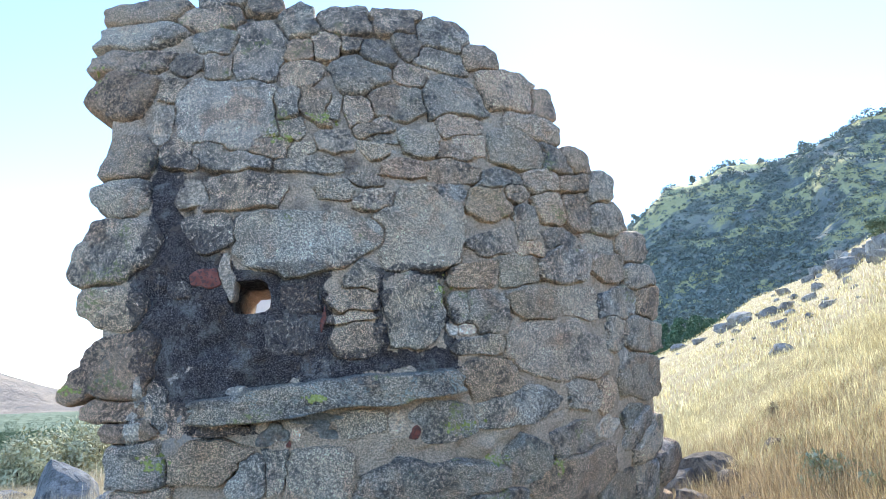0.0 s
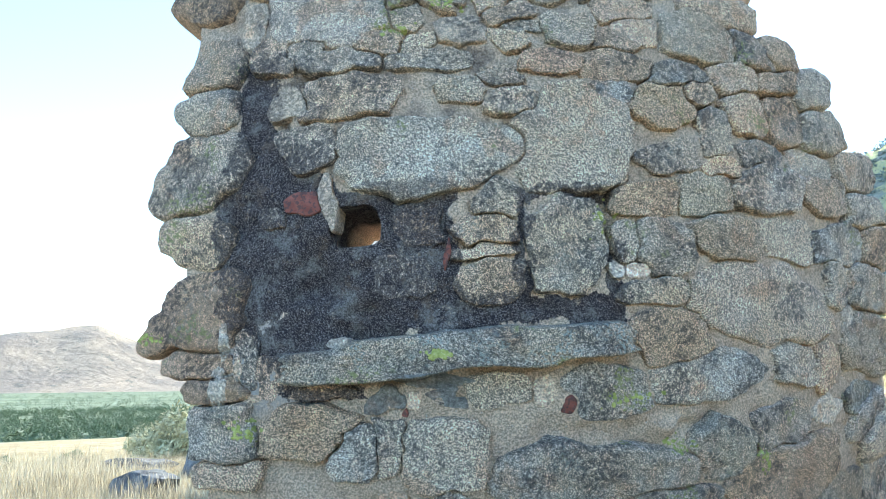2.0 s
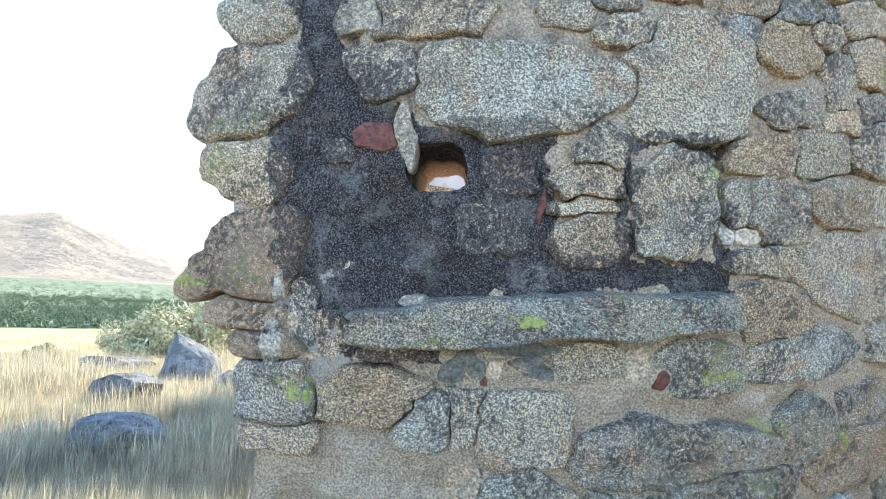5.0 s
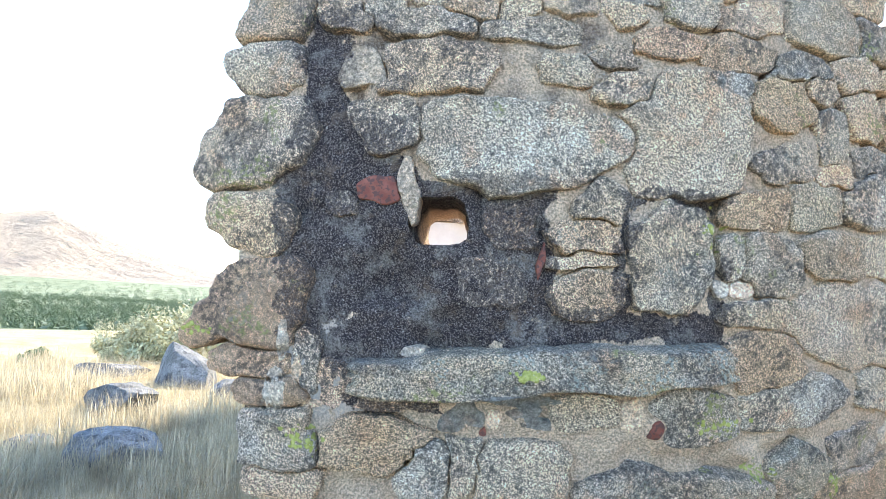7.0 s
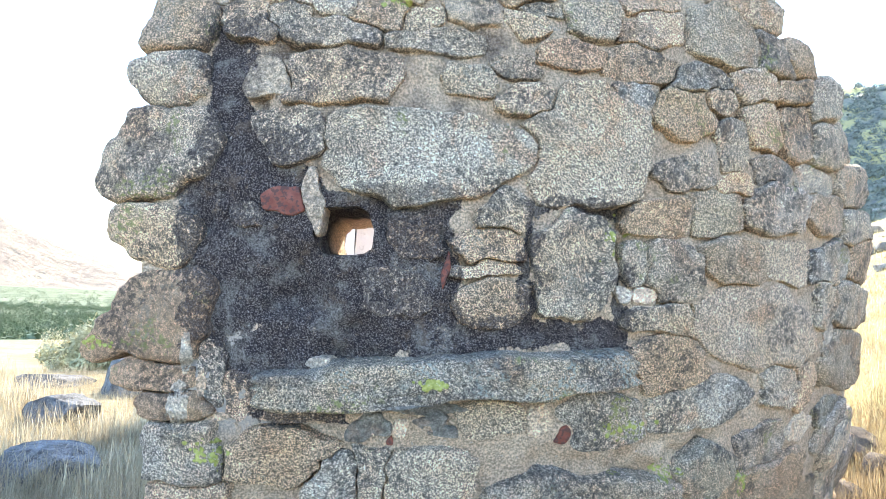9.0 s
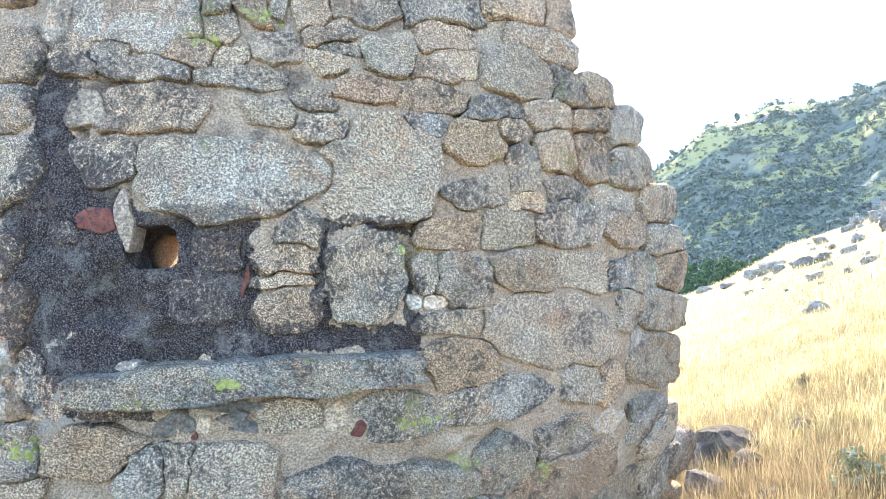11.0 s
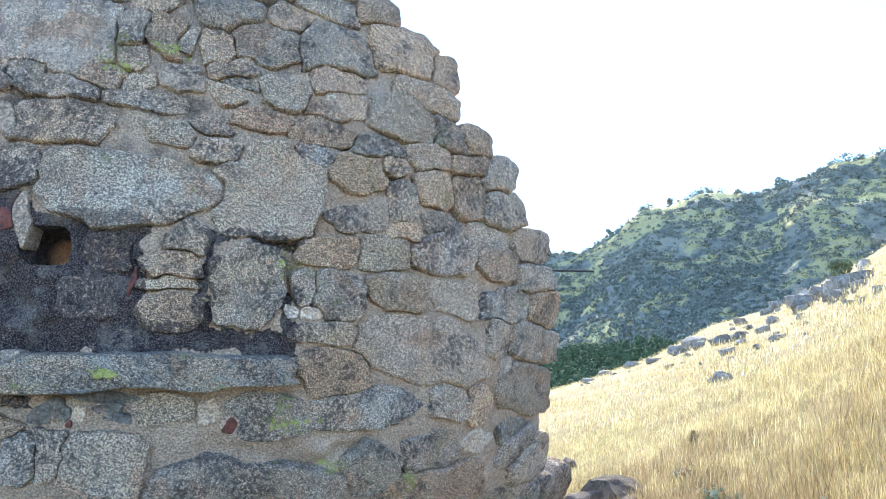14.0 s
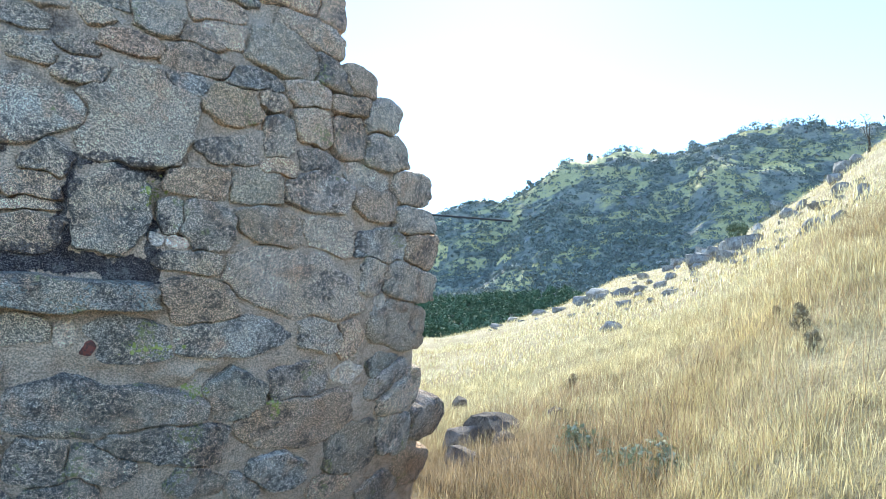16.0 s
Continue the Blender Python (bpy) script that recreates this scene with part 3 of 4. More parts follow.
stone(-0.352, 2.307, 0.234, 0.224, -3, "g", "q")
stone(-0.373, 2.112, 0.275, 0.183, -2, "g", "q")
stone(-0.395, 1.889, 0.334, 0.301, 0, "gl", "q")
stone(-0.394, 1.628, 0.256, 0.190, 6, "t", "q")
stone(-0.393, 1.372, 0.379, 0.283, 3, "b", "qp")
stone(-0.342, 1.197, 0.243, 0.094, -1, "b", "q")
stone(-0.291, 1.118, 0.206, 0.103, 4, "b", "q")
stone(-0.256, 0.969, 0.222, 0.199, 5, "bl", "q")
stone(-0.229, 0.840, 0.239, 0.106, 5, "g", "q")
stone(0.001, 1.937, 0.215, 0.163, 1, "d", "")
stone(0.134, 2.120, 0.337, 0.165, 2, "g", "")
stone(-0.078, 2.117, 0.120, 0.130, 0, "m", "")
stone(0.440, 1.888, 0.690, 0.300, 6, "p", "r")
stone(0.517, 2.129, 0.160, 0.114, -1, "t", "")
stone(0.723, 2.091, 0.207, 0.095, 9, "g", "")
stone(0.918, 1.958, 0.434, 0.354, 6, "t", "u")
stone(0.428, 2.254, 0.286, 0.079, 1, "g", "")
stone(0.119, 2.266, 0.257, 0.095, 1, "d", "")
stone(0.677, 2.190, 0.156, 0.078, 6, "r", "")
stone(0.859, 2.253, 0.236, 0.088, 8, "r", "")
stone(1.111, 2.267, 0.288, 0.115, 9, "g", "")
stone(1.085, 2.146, 0.168, 0.099, -1, "bl", "")
stone(1.264, 2.107, 0.240, 0.172, 9, "y", "")
stone(1.270, 1.908, 0.269, 0.124, 16, "bl", "")
stone(1.355, 2.247, 0.227, 0.098, 10, "bl", "")
stone(1.435, 2.177, 0.114, 0.082, 10, "t", "")
stone(1.609, 2.266, 0.253, 0.146, 3, "g", "")
stone(1.482, 2.029, 0.172, 0.170, 9, "g", "")
stone(1.644, 2.138, 0.204, 0.177, 10, "t", "")
stone(1.691, 1.975, 0.184, 0.095, 8, "bl", "")
stone(1.849, 2.149, 0.232, 0.220, 11, "g", "")
stone(1.511, 1.908, 0.169, 0.099, 7, "t", "")
stone(1.969, 1.983, 0.259, 0.132, 9, "g", "")
stone(1.831, 2.300, 0.277, 0.137, 13, "g", "q")
stone(1.998, 2.294, 0.256, 0.230, 6, "g", "q")
stone(2.091, 2.141, 0.321, 0.210, 7, "g", "q")
stone(1.180, 1.764, 0.269, 0.133, 5, "t", "")
stone(1.412, 1.793, 0.261, 0.144, 6, "y", "")
stone(1.738, 1.849, 0.336, 0.161, 7, "bl", "")
stone(2.042, 1.860, 0.281, 0.133, 7, "g", "")
stone(2.290, 2.007, 0.291, 0.173, 8, "g", "q")
stone(2.355, 1.849, 0.319, 0.167, 7, "g", "q")
stone(0.883, 1.588, 0.278, 0.333, 3, "d2", "T")
stone(0.639, 1.729, 0.145, 0.124, 4, "g", "")
stone(0.598, 1.624, 0.235, 0.096, 3, "g", "")
stone(0.598, 1.556, 0.209, 0.051, 3, "g", "")
stone(0.617, 1.460, 0.190, 0.125, 2, "g", "")
stone(1.098, 1.604, 0.106, 0.113, -9, "g", "")
stone(1.247, 1.584, 0.238, 0.182, 3, "g", "")
stone(1.202, 1.438, 0.251, 0.092, 2, "t", "")
stone(1.130, 1.517, 0.091, 0.062, 3, "w", "")
stone(1.046, 1.510, 0.067, 0.061, 3, "w", "")
stone(1.517, 1.639, 0.289, 0.152, 4, "t", "")
stone(1.815, 1.652, 0.309, 0.155, 4, "t", "")
stone(2.157, 1.673, 0.360, 0.175, 4, "bl", "")
stone(2.454, 1.714, 0.278, 0.224, 5, "g", "q")
stone(1.690, 1.402, 0.666, 0.291, 1, "r2", "e")
stone(2.105, 1.517, 0.183, 0.185, 2, "g", "")
stone(2.412, 1.522, 0.432, 0.211, 2, "g", "q")
stone(2.350, 1.282, 0.432, 0.260, -2, "g", "q")
stone(2.187, 1.376, 0.103, 0.099, 0, "w", "")
stone(0.540, 1.236, 1.130, 0.132, 5, "l", "L")
stone(1.260, 1.267, 0.306, 0.186, 0, "r2", "")
stone(1.422, 1.160, 0.511, 0.162, 6, "bl", "e")
stone(1.906, 1.190, 0.345, 0.135, -3, "g", "")
stone(2.065, 1.015, 0.190, 0.110, 36, "w", "")
stone(2.365, 0.992, 0.300, 0.240, 0, "bl", "q")
stone(0.291, 1.057, 0.103, 0.085, 2, "bl", "")
stone(0.458, 1.068, 0.143, 0.079, 1, "bl", "")
stone(0.376, 1.085, 0.062, 0.060, 2, "w", "")
stone(0.285, 1.066, 0.135, 0.095, 4, "v", "e")
stone(0.465, 1.070, 0.140, 0.090, -4, "v", "e")
stone(0.345, 1.050, 0.034, 0.040, 2, "k", "")
stone(0.118, 1.262, 0.100, 0.036, 8, "w", "")
stone(0.032, 0.974, 0.338, 0.158, -1, "t", "")
stone(0.194, 0.918, 0.185, 0.174, 2, "bl", "")
stone(0.463, 0.897, 0.331, 0.231, 0, "g", "v")
stone(0.647, 1.100, 0.214, 0.102, 0, "t", "")
stone(0.789, 1.109, 0.086, 0.107, 0, "m", "")
stone(0.870, 1.060, 0.055, 0.055, -1, "k", "")
stone(1.025, 1.084, 0.277, 0.171, -1, "bl", "")
stone(-0.118, 1.687, 0.107, 0.099, 2, "s", "")
stone(-0.004, 1.733, 0.109, 0.079, 2, "K", "")
stone(0.474, 1.555, 0.024, 0.111, 3, "K", "")
stone(0.079, 1.735, 0.064, 0.205, -5, "f", "")
stone(-0.094, 1.151, 0.116, 0.152, 3, "s", "")
stone(-0.197, 1.212, 0.101, 0.186, 3, "s", "")
stone(0.074, 1.101, 0.246, 0.051, 3, "s", "")
stone(0.335, 1.470, 0.220, 0.160, -2, "s", "")
stone(0.385, 1.655, 0.170, 0.150, -3, "s", "")
stone(-0.134, 2.298, 0.159, 0.138, -1, "g", "")
stone(0.374, 2.329, 0.157, 0.077, 9, "y", "")
stone(0.541, 2.371, 0.180, 0.117, 5, "b", "")
stone(0.743, 2.377, 0.171, 0.107, 7, "g", "")
stone(0.937, 2.391, 0.226, 0.141, 9, "t", "")
stone(1.178, 2.414, 0.225, 0.167, 11, "g", "")
stone(1.458, 2.438, 0.328, 0.226, 1, "t", "")
stone(1.568, 2.558, 0.365, 0.153, 0, "g", "q")
stone(1.831, 2.424, 0.292, 0.179, 2, "g", "q")
stone(0.990, 0.824, 0.692, 0.231, 2, "bl", "e")
stone(1.494, 0.881, 0.264, 0.232, 18, "d2", "")
stone(1.790, 0.956, 0.299, 0.170, 6, "bl", "")
stone(1.767, 0.779, 0.603, 0.248, 10, "r2", "")
stone(0.466, 0.661, 0.351, 0.237, 0, "bl", "")
stone(0.788, 0.618, 0.197, 0.189, -2, "bl", "")
stone(0.991, 0.601, 0.250, 0.136, -18, "bl", "")
stone(1.220, 0.692, 0.500, 0.181, -3, "bl", "")
stone(1.750, 0.540, 0.301, 0.188, -7, "bl", "")
stone(2.248, 0.613, 0.360, 0.260, 15, "d2", "")
stone(2.854, 0.715, 0.360, 0.259, -6, "bl", "q")
stone(2.488, 0.918, 0.360, 0.260, 6, "r2", "q")
stone(2.026, 1.174, 0.189, 0.198, 2, "g", "")
stone(1.374, 0.516, 0.249, 0.113, -6, "bl", "")
stone(1.596, 0.479, 0.179, 0.110, -7, "bl", "")
stone(2.820, 0.399, 0.360, 0.260, -18, "r2", "q")
stone(2.100, 0.412, 0.259, 0.133, -10, "g", "")
stone(2.564, 0.318, 0.360, 0.185, -13, "bl", "")
stone(2.300, 1.050, 0.235, 0.152, 0, "d2", "")
stone(0.294, 0.929, 0.157, 0.216, 2, "bl", "")
stone(0.311, 0.712, 0.105, 0.140, 1, "m", "")
stone(-0.334, 3.181, 0.423, 0.182, 0, "g", "q")
stone(-0.374, 3.013, 0.434, 0.181, -11, "g", "q")
stone(-0.045, 3.105, 0.304, 0.159, -6, "g", "q")
stone(0.034, 3.210, 0.251, 0.116, -5, "d", "q")
stone(0.217, 3.174, 0.182, 0.121, -2, "g", "q")
stone(0.010, 2.940, 0.187, 0.146, -5, "g", "")
stone(0.202, 2.880, 0.253, 0.346, -2, "d", "")
stone(0.391, 3.051, 0.208, 0.228, 1, "g", "q")
stone(0.398, 2.869, 0.166, 0.126, 1, "b", "")
stone(0.380, 2.739, 0.194, 0.146, 1, "g", "")
stone(-0.388, 2.867, 0.395, 0.169, -10, "b", "q")
stone(-0.417, 2.666, 0.307, 0.256, -9, "b", "q")
stone(-0.121, 2.810, 0.176, 0.113, -24, "b", "")
stone(0.021, 2.785, 0.150, 0.151, 3, "g", "")
stone(0.080, 2.505, 0.451, 0.360, -2, "p2", "")
stone(0.326, 2.555, 0.117, 0.167, 0, "g", "")
stone(0.338, 2.440, 0.111, 0.119, 0, "g", "")
stone(0.460, 2.557, 0.235, 0.179, -25, "t", "")
stone(0.640, 2.547, 0.128, 0.169, 3, "g", "")
stone(0.674, 2.756, 0.287, 0.277, 4, "g", "e")
stone(0.506, 2.897, 0.152, 0.206, 3, "g", "")
stone(0.633, 2.919, 0.140, 0.115, 4, "g", "")
stone(0.614, 3.073, 0.296, 0.201, 5, "g", "q")
stone(0.870, 3.091, 0.309, 0.201, 1, "g", "q")
stone(1.094, 3.041, 0.352, 0.212, 2, "g", "q")
stone(0.747, 2.858, 0.188, 0.163, 6, "d", "")
stone(0.928, 2.953, 0.183, 0.172, 9, "g", "")
stone(1.308, 2.944, 0.219, 0.161, 8, "g", "q")
stone(1.091, 2.878, 0.280, 0.138, -2, "g", "")
stone(1.134, 2.651, 0.324, 0.251, 9, "g", "")
stone(1.467, 2.773, 0.384, 0.253, 3, "g", "q")
stone(1.664, 2.717, 0.146, 0.227, 0, "b", "q")
stone(0.848, 2.608, 0.262, 0.194, 6, "t", "")
stone(0.724, 2.442, 0.188, 0.119, 15, "g", "")
stone(0.719, 2.341, 0.165, 0.100, 3, "t", "")
stone(1.150, 2.504, 0.251, 0.174, 8, "r2", "")
stone(1.119, 2.364, 0.202, 0.129, 7, "g", "")
stone(1.740, 2.406, 0.253, 0.199, -1, "bl", "q")
stone(-0.038, 2.333, 0.172, 0.092, -3, "g", "")
stone(-0.154, 2.341, 0.139, 0.117, -4, "g", "")
stone(0.256, 2.329, 0.197, 0.103, -1, "g", "")
stone(-0.212, 2.662, 0.104, 0.154, -29, "g", "")
stone(-0.227, 2.475, 0.102, 0.184, -5, "m", "")
stone(0.900, 2.769, 0.207, 0.138, 7, "g", "")
stone(0.532, 2.544, 0.078, 0.156, -10, "g", "")
stone(2.512, 0.661, 0.360, 0.258, -4, "bl", "q")

# hidden courses down to the footing
foot = random.Random(11)
for course in range(3):
    px_, pz_ = -0.40, 0.40 - 0.22 * course
    while px_ < 2.7:
        ww = foot.uniform(0.18, 0.42)
        if not any(abs(o[0] - px_ - ww / 2) < (o[2] + ww) * 0.42 and abs(o[1] - pz_) < (o[3] + 0.2) * 0.42 for o in STONES):
            stone(px_ + ww / 2, pz_ + foot.uniform(-0.02, 0.02), ww, 0.22, foot.uniform(-6, 6), foot.choice(["g", "bl", "t", "r2"]), "")
        px_ += ww
build_stones()

# ---- fast meshes for what nobody could count ----


def tri_mesh(name, verts, tris, mat, label, category):
    verts, tris = np.asarray(verts, dtype=np.float32), np.asarray(tris, dtype=np.int32)
    me = bpy.data.meshes.new(name)
    me.vertices.add(len(verts))
    me.vertices.foreach_set("co", verts.ravel())
    me.loops.add(tris.size)
    me.loops.foreach_set("vertex_index", tris.ravel())
    me.polygons.add(len(tris))
    me.polygons.foreach_set("loop_start", np.arange(0, tris.size, 3, dtype=np.int32))
    me.update(calc_edges=True)
    me.validate()
    me.materials.append(mat)
    return tagged(new(name, me), label, category, kind="stuff")


def blades(tufts, per, spread, height, width, lean, rng):
    """Bent blades round the tufts' feet: five corners and three triangles each."""
    tufts = np.asarray(tufts)
    foot = np.repeat(tufts, per, axis=0)
    m = len(foot)
    foot[:, :2] += rng.normal(0, 1, (m, 2)) * np.asarray(spread).reshape(-1, 1) if np.ndim(spread) == 0 else rng.normal(0, 1, (m, 2)) * np.repeat(spread, per)[:, None]
    size = np.repeat(tufts[:, 3], per)
    h = height * size * rng.uniform(0.5, 1.25, m)
    yaw, tilt = rng.uniform(0, 2 * math.pi, m), rng.uniform(0.08, min(1.45, lean * 0.55), m)
    d = np.stack([np.cos(yaw), np.sin(yaw)], 1)
    side = np.stack([-d[:, 1], d[:, 0]], 1) * (width * size * rng.uniform(0.6, 1.3, m))[:, None]
    p = foot[:, :3] - np.array([0, 0, 0.03])
    mid, top = p.copy(), p.copy()
    mid[:, :2] += d * (h * 0.55 * np.sin(tilt * 0.8))[:, None]
    mid[:, 2] += h * 0.55 * np.cos(tilt * 0.8)
    top[:, :2] += d * (h * np.sin(tilt))[:, None]
    top[:, 2] += h * np.cos(tilt)
    v = np.empty((m, 5, 3))
    for i, (q, s) in enumerate(((p, 1), (p, -1), (mid, 0.8), (mid, -0.8))):
        v[:, i] = q
        v[:, i, :2] += side * s
    v[:, 4] = top
    base = (np.arange(m) * 5)[:, None, None]
    t = base + np.array([[0, 1, 3], [0, 3, 2], [2, 3, 4]])[None]
    return v.reshape(-1, 3), t.reshape(-1, 3)


def near_wall(x, y):
    return -0.75 < x < 3.4 and face_y(x, 0.3) - 0.06 < y < face_y(x, 0.3) + 0.65


def tuft_field(count, az0, az1, r0, r1, rng, size=1.0, patch=0.0):
    out = []
    while len(out) < count:
        az = rng.uniform(az0, az1)
        r = math.sqrt(rng.uniform(r0 * r0, r1 * r1)) if r1 < 14 else r0 * (r1 / r0) ** rng.uniform(0, 1)
        x, y = HUB[0] + r * math.sin(radians(az)), HUB[1] + r * math.cos(radians(az))
        if near_wall(x, y):
            continue
        if patch and n3(x, y, 9, 0.5) < patch * rng.uniform(-0.6, 1):
            continue
        far = max(1.0, r / 9)
        out.append((x, y, land(az, r), size * (0.5 + 0.7 * rng.random() ** 2 + 0.5 * (0.5 + n3(x, y, 2, 0.9))) * (1 + 0.10 * (far - 1))))
    return out


def build_grass():
    rng = np.random.default_rng(3)
    t = tuft_field(9500, 20, 72, 2.6, 6.5, rng)
    v, f = blades(t, 18, 0.06, 0.10, 0.0010, 2.6, rng)
    tri_mesh("dry_grass", v, f, DRY_BLADES, "tangled straw-yellow dry grass close to the wall", "grass")
    t = tuft_field(16000, 20, 72, 6.2, 14, rng)
    v, f = blades(t, 13, 0.08, 0.14, 0.0017, 2.6, rng)
    tri_mesh("dry_grass", v, f, DRY_BLADES, "tall straw-yellow dry grass covering the slope", "grass")
    t = tuft_field(14000, 22, 72, 13, 85, rng)
    v, f = blades(t, 6, 0.22, 0.12, 0.007, 1.9, rng)
    tri_mesh("dry_grass", v, f, DRY_BLADES, "pale dry grass on the far part of the slope", "grass")
    t = tuft_field(9500, -34, 4, 2.8, 18, rng, 0.95)
    v, f = blades(t, 17, 0.08, 0.24, 0.0015, 2.3, rng)
    tri_mesh("dry_grass", v, f, GREY_BLADES, "short bleached grass between boulders on the knoll", "grass")
    t = tuft_field(900, -30, -8, 7, 17, rng, 1.5, 0.3)
    v, f = blades(t, 18, 0.16, 0.24, 0.0022, 1.2, rng)
    tri_mesh("dry_weeds", v, f, GREY_BLADES, "tall feathery dry weeds at the knoll's edge", "weeds")
    t = tuft_field(3800, 24, 66, 3.0, 12, rng, 1.1, 0.7)
    v, f = blades(t, 13, 0.07, 0.15, 0.0012, 2.5, rng)
    tri_mesh("dry_grass", v, f, BROWN_BLADES, "patches of browner dry grass on the slope", "grass")
    t = []
    for az, el in ((34.9, -7.9), (36.9, -7.2), (40.5, -4.8), (37.4, -10.6), (41.6, -3.4), (33.6, -8.6), (38.4, -8.2), (35.8, -9.6), (34.2, -10.6), (36.0, -5.8)):
        q, r = toward(az, el)
        for _ in range(150):
            x, y = q.x + rng.normal(0, 0.45), q.y + rng.normal(0, 0.45)
            t.append((x, y, ground_z(x, y), 1.0 + 0.7 * rng.random()))
    v, f = blades(t, 13, 0.07, 0.13, 0.0012, 2.5, rng)
    tri_mesh("rank_grass", v, f, BROWN_BLADES, "rank brown grass growing over half-buried rocks", "grass")
    # brown tufts against the wall's foot and round the near rocks
    t = [(x, y, ground_z(x, y), 1.1 + 0.6 * rng.random()) for x, y in
         ((3.25 + abs(rng.normal(0, 0.7)), 1.7 + rng.normal(0, 1.1)) for _ in range(1900)) if not near_wall(x, y)]
    v, f = blades(t, 13, 0.08, 0.18, 0.0012, 2.4, rng)
    tri_mesh("dry_grass", v, f, BROWN_BLADES, "brown rank dry grass at the foot of the wall", "grass")


THISTLE = leafy("dried_thistle", (0.22, 0.17, 0.10), (0.40, 0.32, 0.20))
BROWN_BLADES = blade_mat("brown_dry_grass", (0.22, 0.155, 0.085), (0.54, 0.42, 0.26), (0.28, 0.20, 0.115))
build_grass()


# ---- boulders ----


def rock_mesh(seed, flat=0.7, sharp=0.35, detail=3):
    bm = bmesh.new()
    bmesh.ops.create_icosphere(bm, subdivisions=detail, radius=0.5)
    rnd = random.Random(seed)
    cuts = [Vector((rnd.gauss(0, 1), rnd.gauss(0, 1), rnd.gauss(0, 0.7))).normalized() for _ in range(14)]
    cuts += [Vector((rnd.uniform(-0.35, 0.35), rnd.uniform(-0.35, 0.35), 1)).normalized() for _ in range(2)]
    for vtx in bm.verts:
        c = vtx.co
        k = 1 + 0.30 * n3(c.x, c.y, c.z + seed, 1.7) + 0.12 * n3(c.x, c.y, c.z + seed, 5) + 0.05 * n3(c.x, c.y, c.z + seed, 12)
        c = c * k
        for q in cuts:
            over = c.dot(q) - 0.27
            if over > 0:
                c = c - q * over * (0.60 + sharp)
        c = c * (1 + 0.05 * n3(c.x, c.y, c.z + seed, 7) + 0.035 * n3(c.x, c.y, c.z + seed, 17))
        vtx.co = Vector((c.x, c.y, c.z * flat))
    me = bpy.data.meshes.new("boulder")
    bm.to_mesh(me)
    bm.free()
    me.polygons.foreach_set("use_smooth", np.full(len(me.polygons), False))
    return me


ROCKS = [rock_mesh(k * 3.7 + 1, 0.62 + 0.08 * (k % 3), 0.36, 4) for k in range(9)]
for k, me in enumerate(ROCKS):
    me.materials.append(FIELD_ROCK)
# knoll boulders carry their shade in the rock colour
SHADE_ROCKS = [rock_mesh(k * 5.3 + 40, 0.75, 0.33, 4) for k in range(3)]
for me in SHADE_ROCKS:
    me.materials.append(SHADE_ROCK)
BROWN_ROCKS = [rock_mesh(k * 4.1 + 70, 0.7, 0.4, 4) for k in range(4)]
for me in BROWN_ROCKS:
    me.materials.append(BROWN_ROCK)
rock_rnd = random.Random(8)


def boulder(az, el, wide, tall, label, group, meshes=ROCKS, grow=2.5):
    """A boulder seen at this bearing and elevation, its width and height given in degrees of view."""
    p, r = toward(az, el)
    ob = new("boulder", rock_rnd.choice(meshes))
    w, h = grow * r * math.tan(radians(wide / 2)), grow * r * math.tan(radians(tall / 2))
    ob.matrix_world = Matrix.LocRotScale(p + Vector((0, 0, h * 0.12)), Euler((rock_rnd.uniform(-0.2, 0.2), rock_rnd.uniform(-0.2, 0.2), rock_rnd.uniform(0, 6.28))),
                                         Vector((w * 1.15, w * rock_rnd.uniform(0.8, 1.1), h * 1.9)))
    return tagged(ob, label, "boulder", group)


scatter = random.Random(31)
OUT = "grey weathered granite boulder in a slope outcrop"
LOW = "pale broken granite rock lying in dry grass"
def litter(spots, label, group, grow, extra):
    """Boulders with smaller broken ones lying close about each."""
    for az, el, w, h in spots:
        boulder(az, el, w, h, label, group, ROCKS, grow)
        for _ in range(extra):
            k = scatter.uniform(0.25, 0.6)
            boulder(az + scatter.gauss(0, 0.8) * w, el + scatter.gauss(-0.1, 0.35) * h, w * k, h * k * scatter.uniform(0.8, 1.3), label, group, ROCKS, grow)


litter(((33.4, 1.9, 1.3, 0.5), (35.5, 2.6, 1.4, 0.6), (37.2, 3.1, 1.2, 0.5), (39.2, 3.9, 1.7, 0.8), (40.4, 4.5, 1.6, 0.9), (42.3, 4.7, 1.7, 1.0), (43.5, 5.1, 1.3, 0.8),
        (45.1, 5.7, 1.0, 0.6), (46.2, 5.1, 1.2, 0.6), (42.8, 3.9, 1.1, 0.6), (32.0, 1.2, 1.0, 0.4)), LOW, "rocks in the dry grass", 3.1, 2)
litter(((42.6, 1.8, 1.4, 0.9), (45.8, 6.4, 0.8, 0.6), (44.2, 5.9, 0.6, 0.5)), LOW, "rocks in the dry grass", 3.1, 0)
litter(((48.1, 7.6, 1.8, 1.4), (49.0, 8.3, 1.6, 1.2), (49.8, 8.7, 1.6, 1.2), (50.9, 9.0, 1.8, 1.3), (51.7, 9.3, 1.4, 1.1), (47.8, 8.4, 1.2, 0.9), (47.2, 7.9, 1.2, 0.8),
        (46.1, 7.6, 1.1, 0.7), (50.4, 8.2, 1.3, 0.9), (51.9, 10.4, 1.1, 0.9), (45.3, 7.1, 0.9, 0.6), (43.6, 6.3, 0.9, 0.6)), OUT, "outcrop on the slope", 3.1, 3)
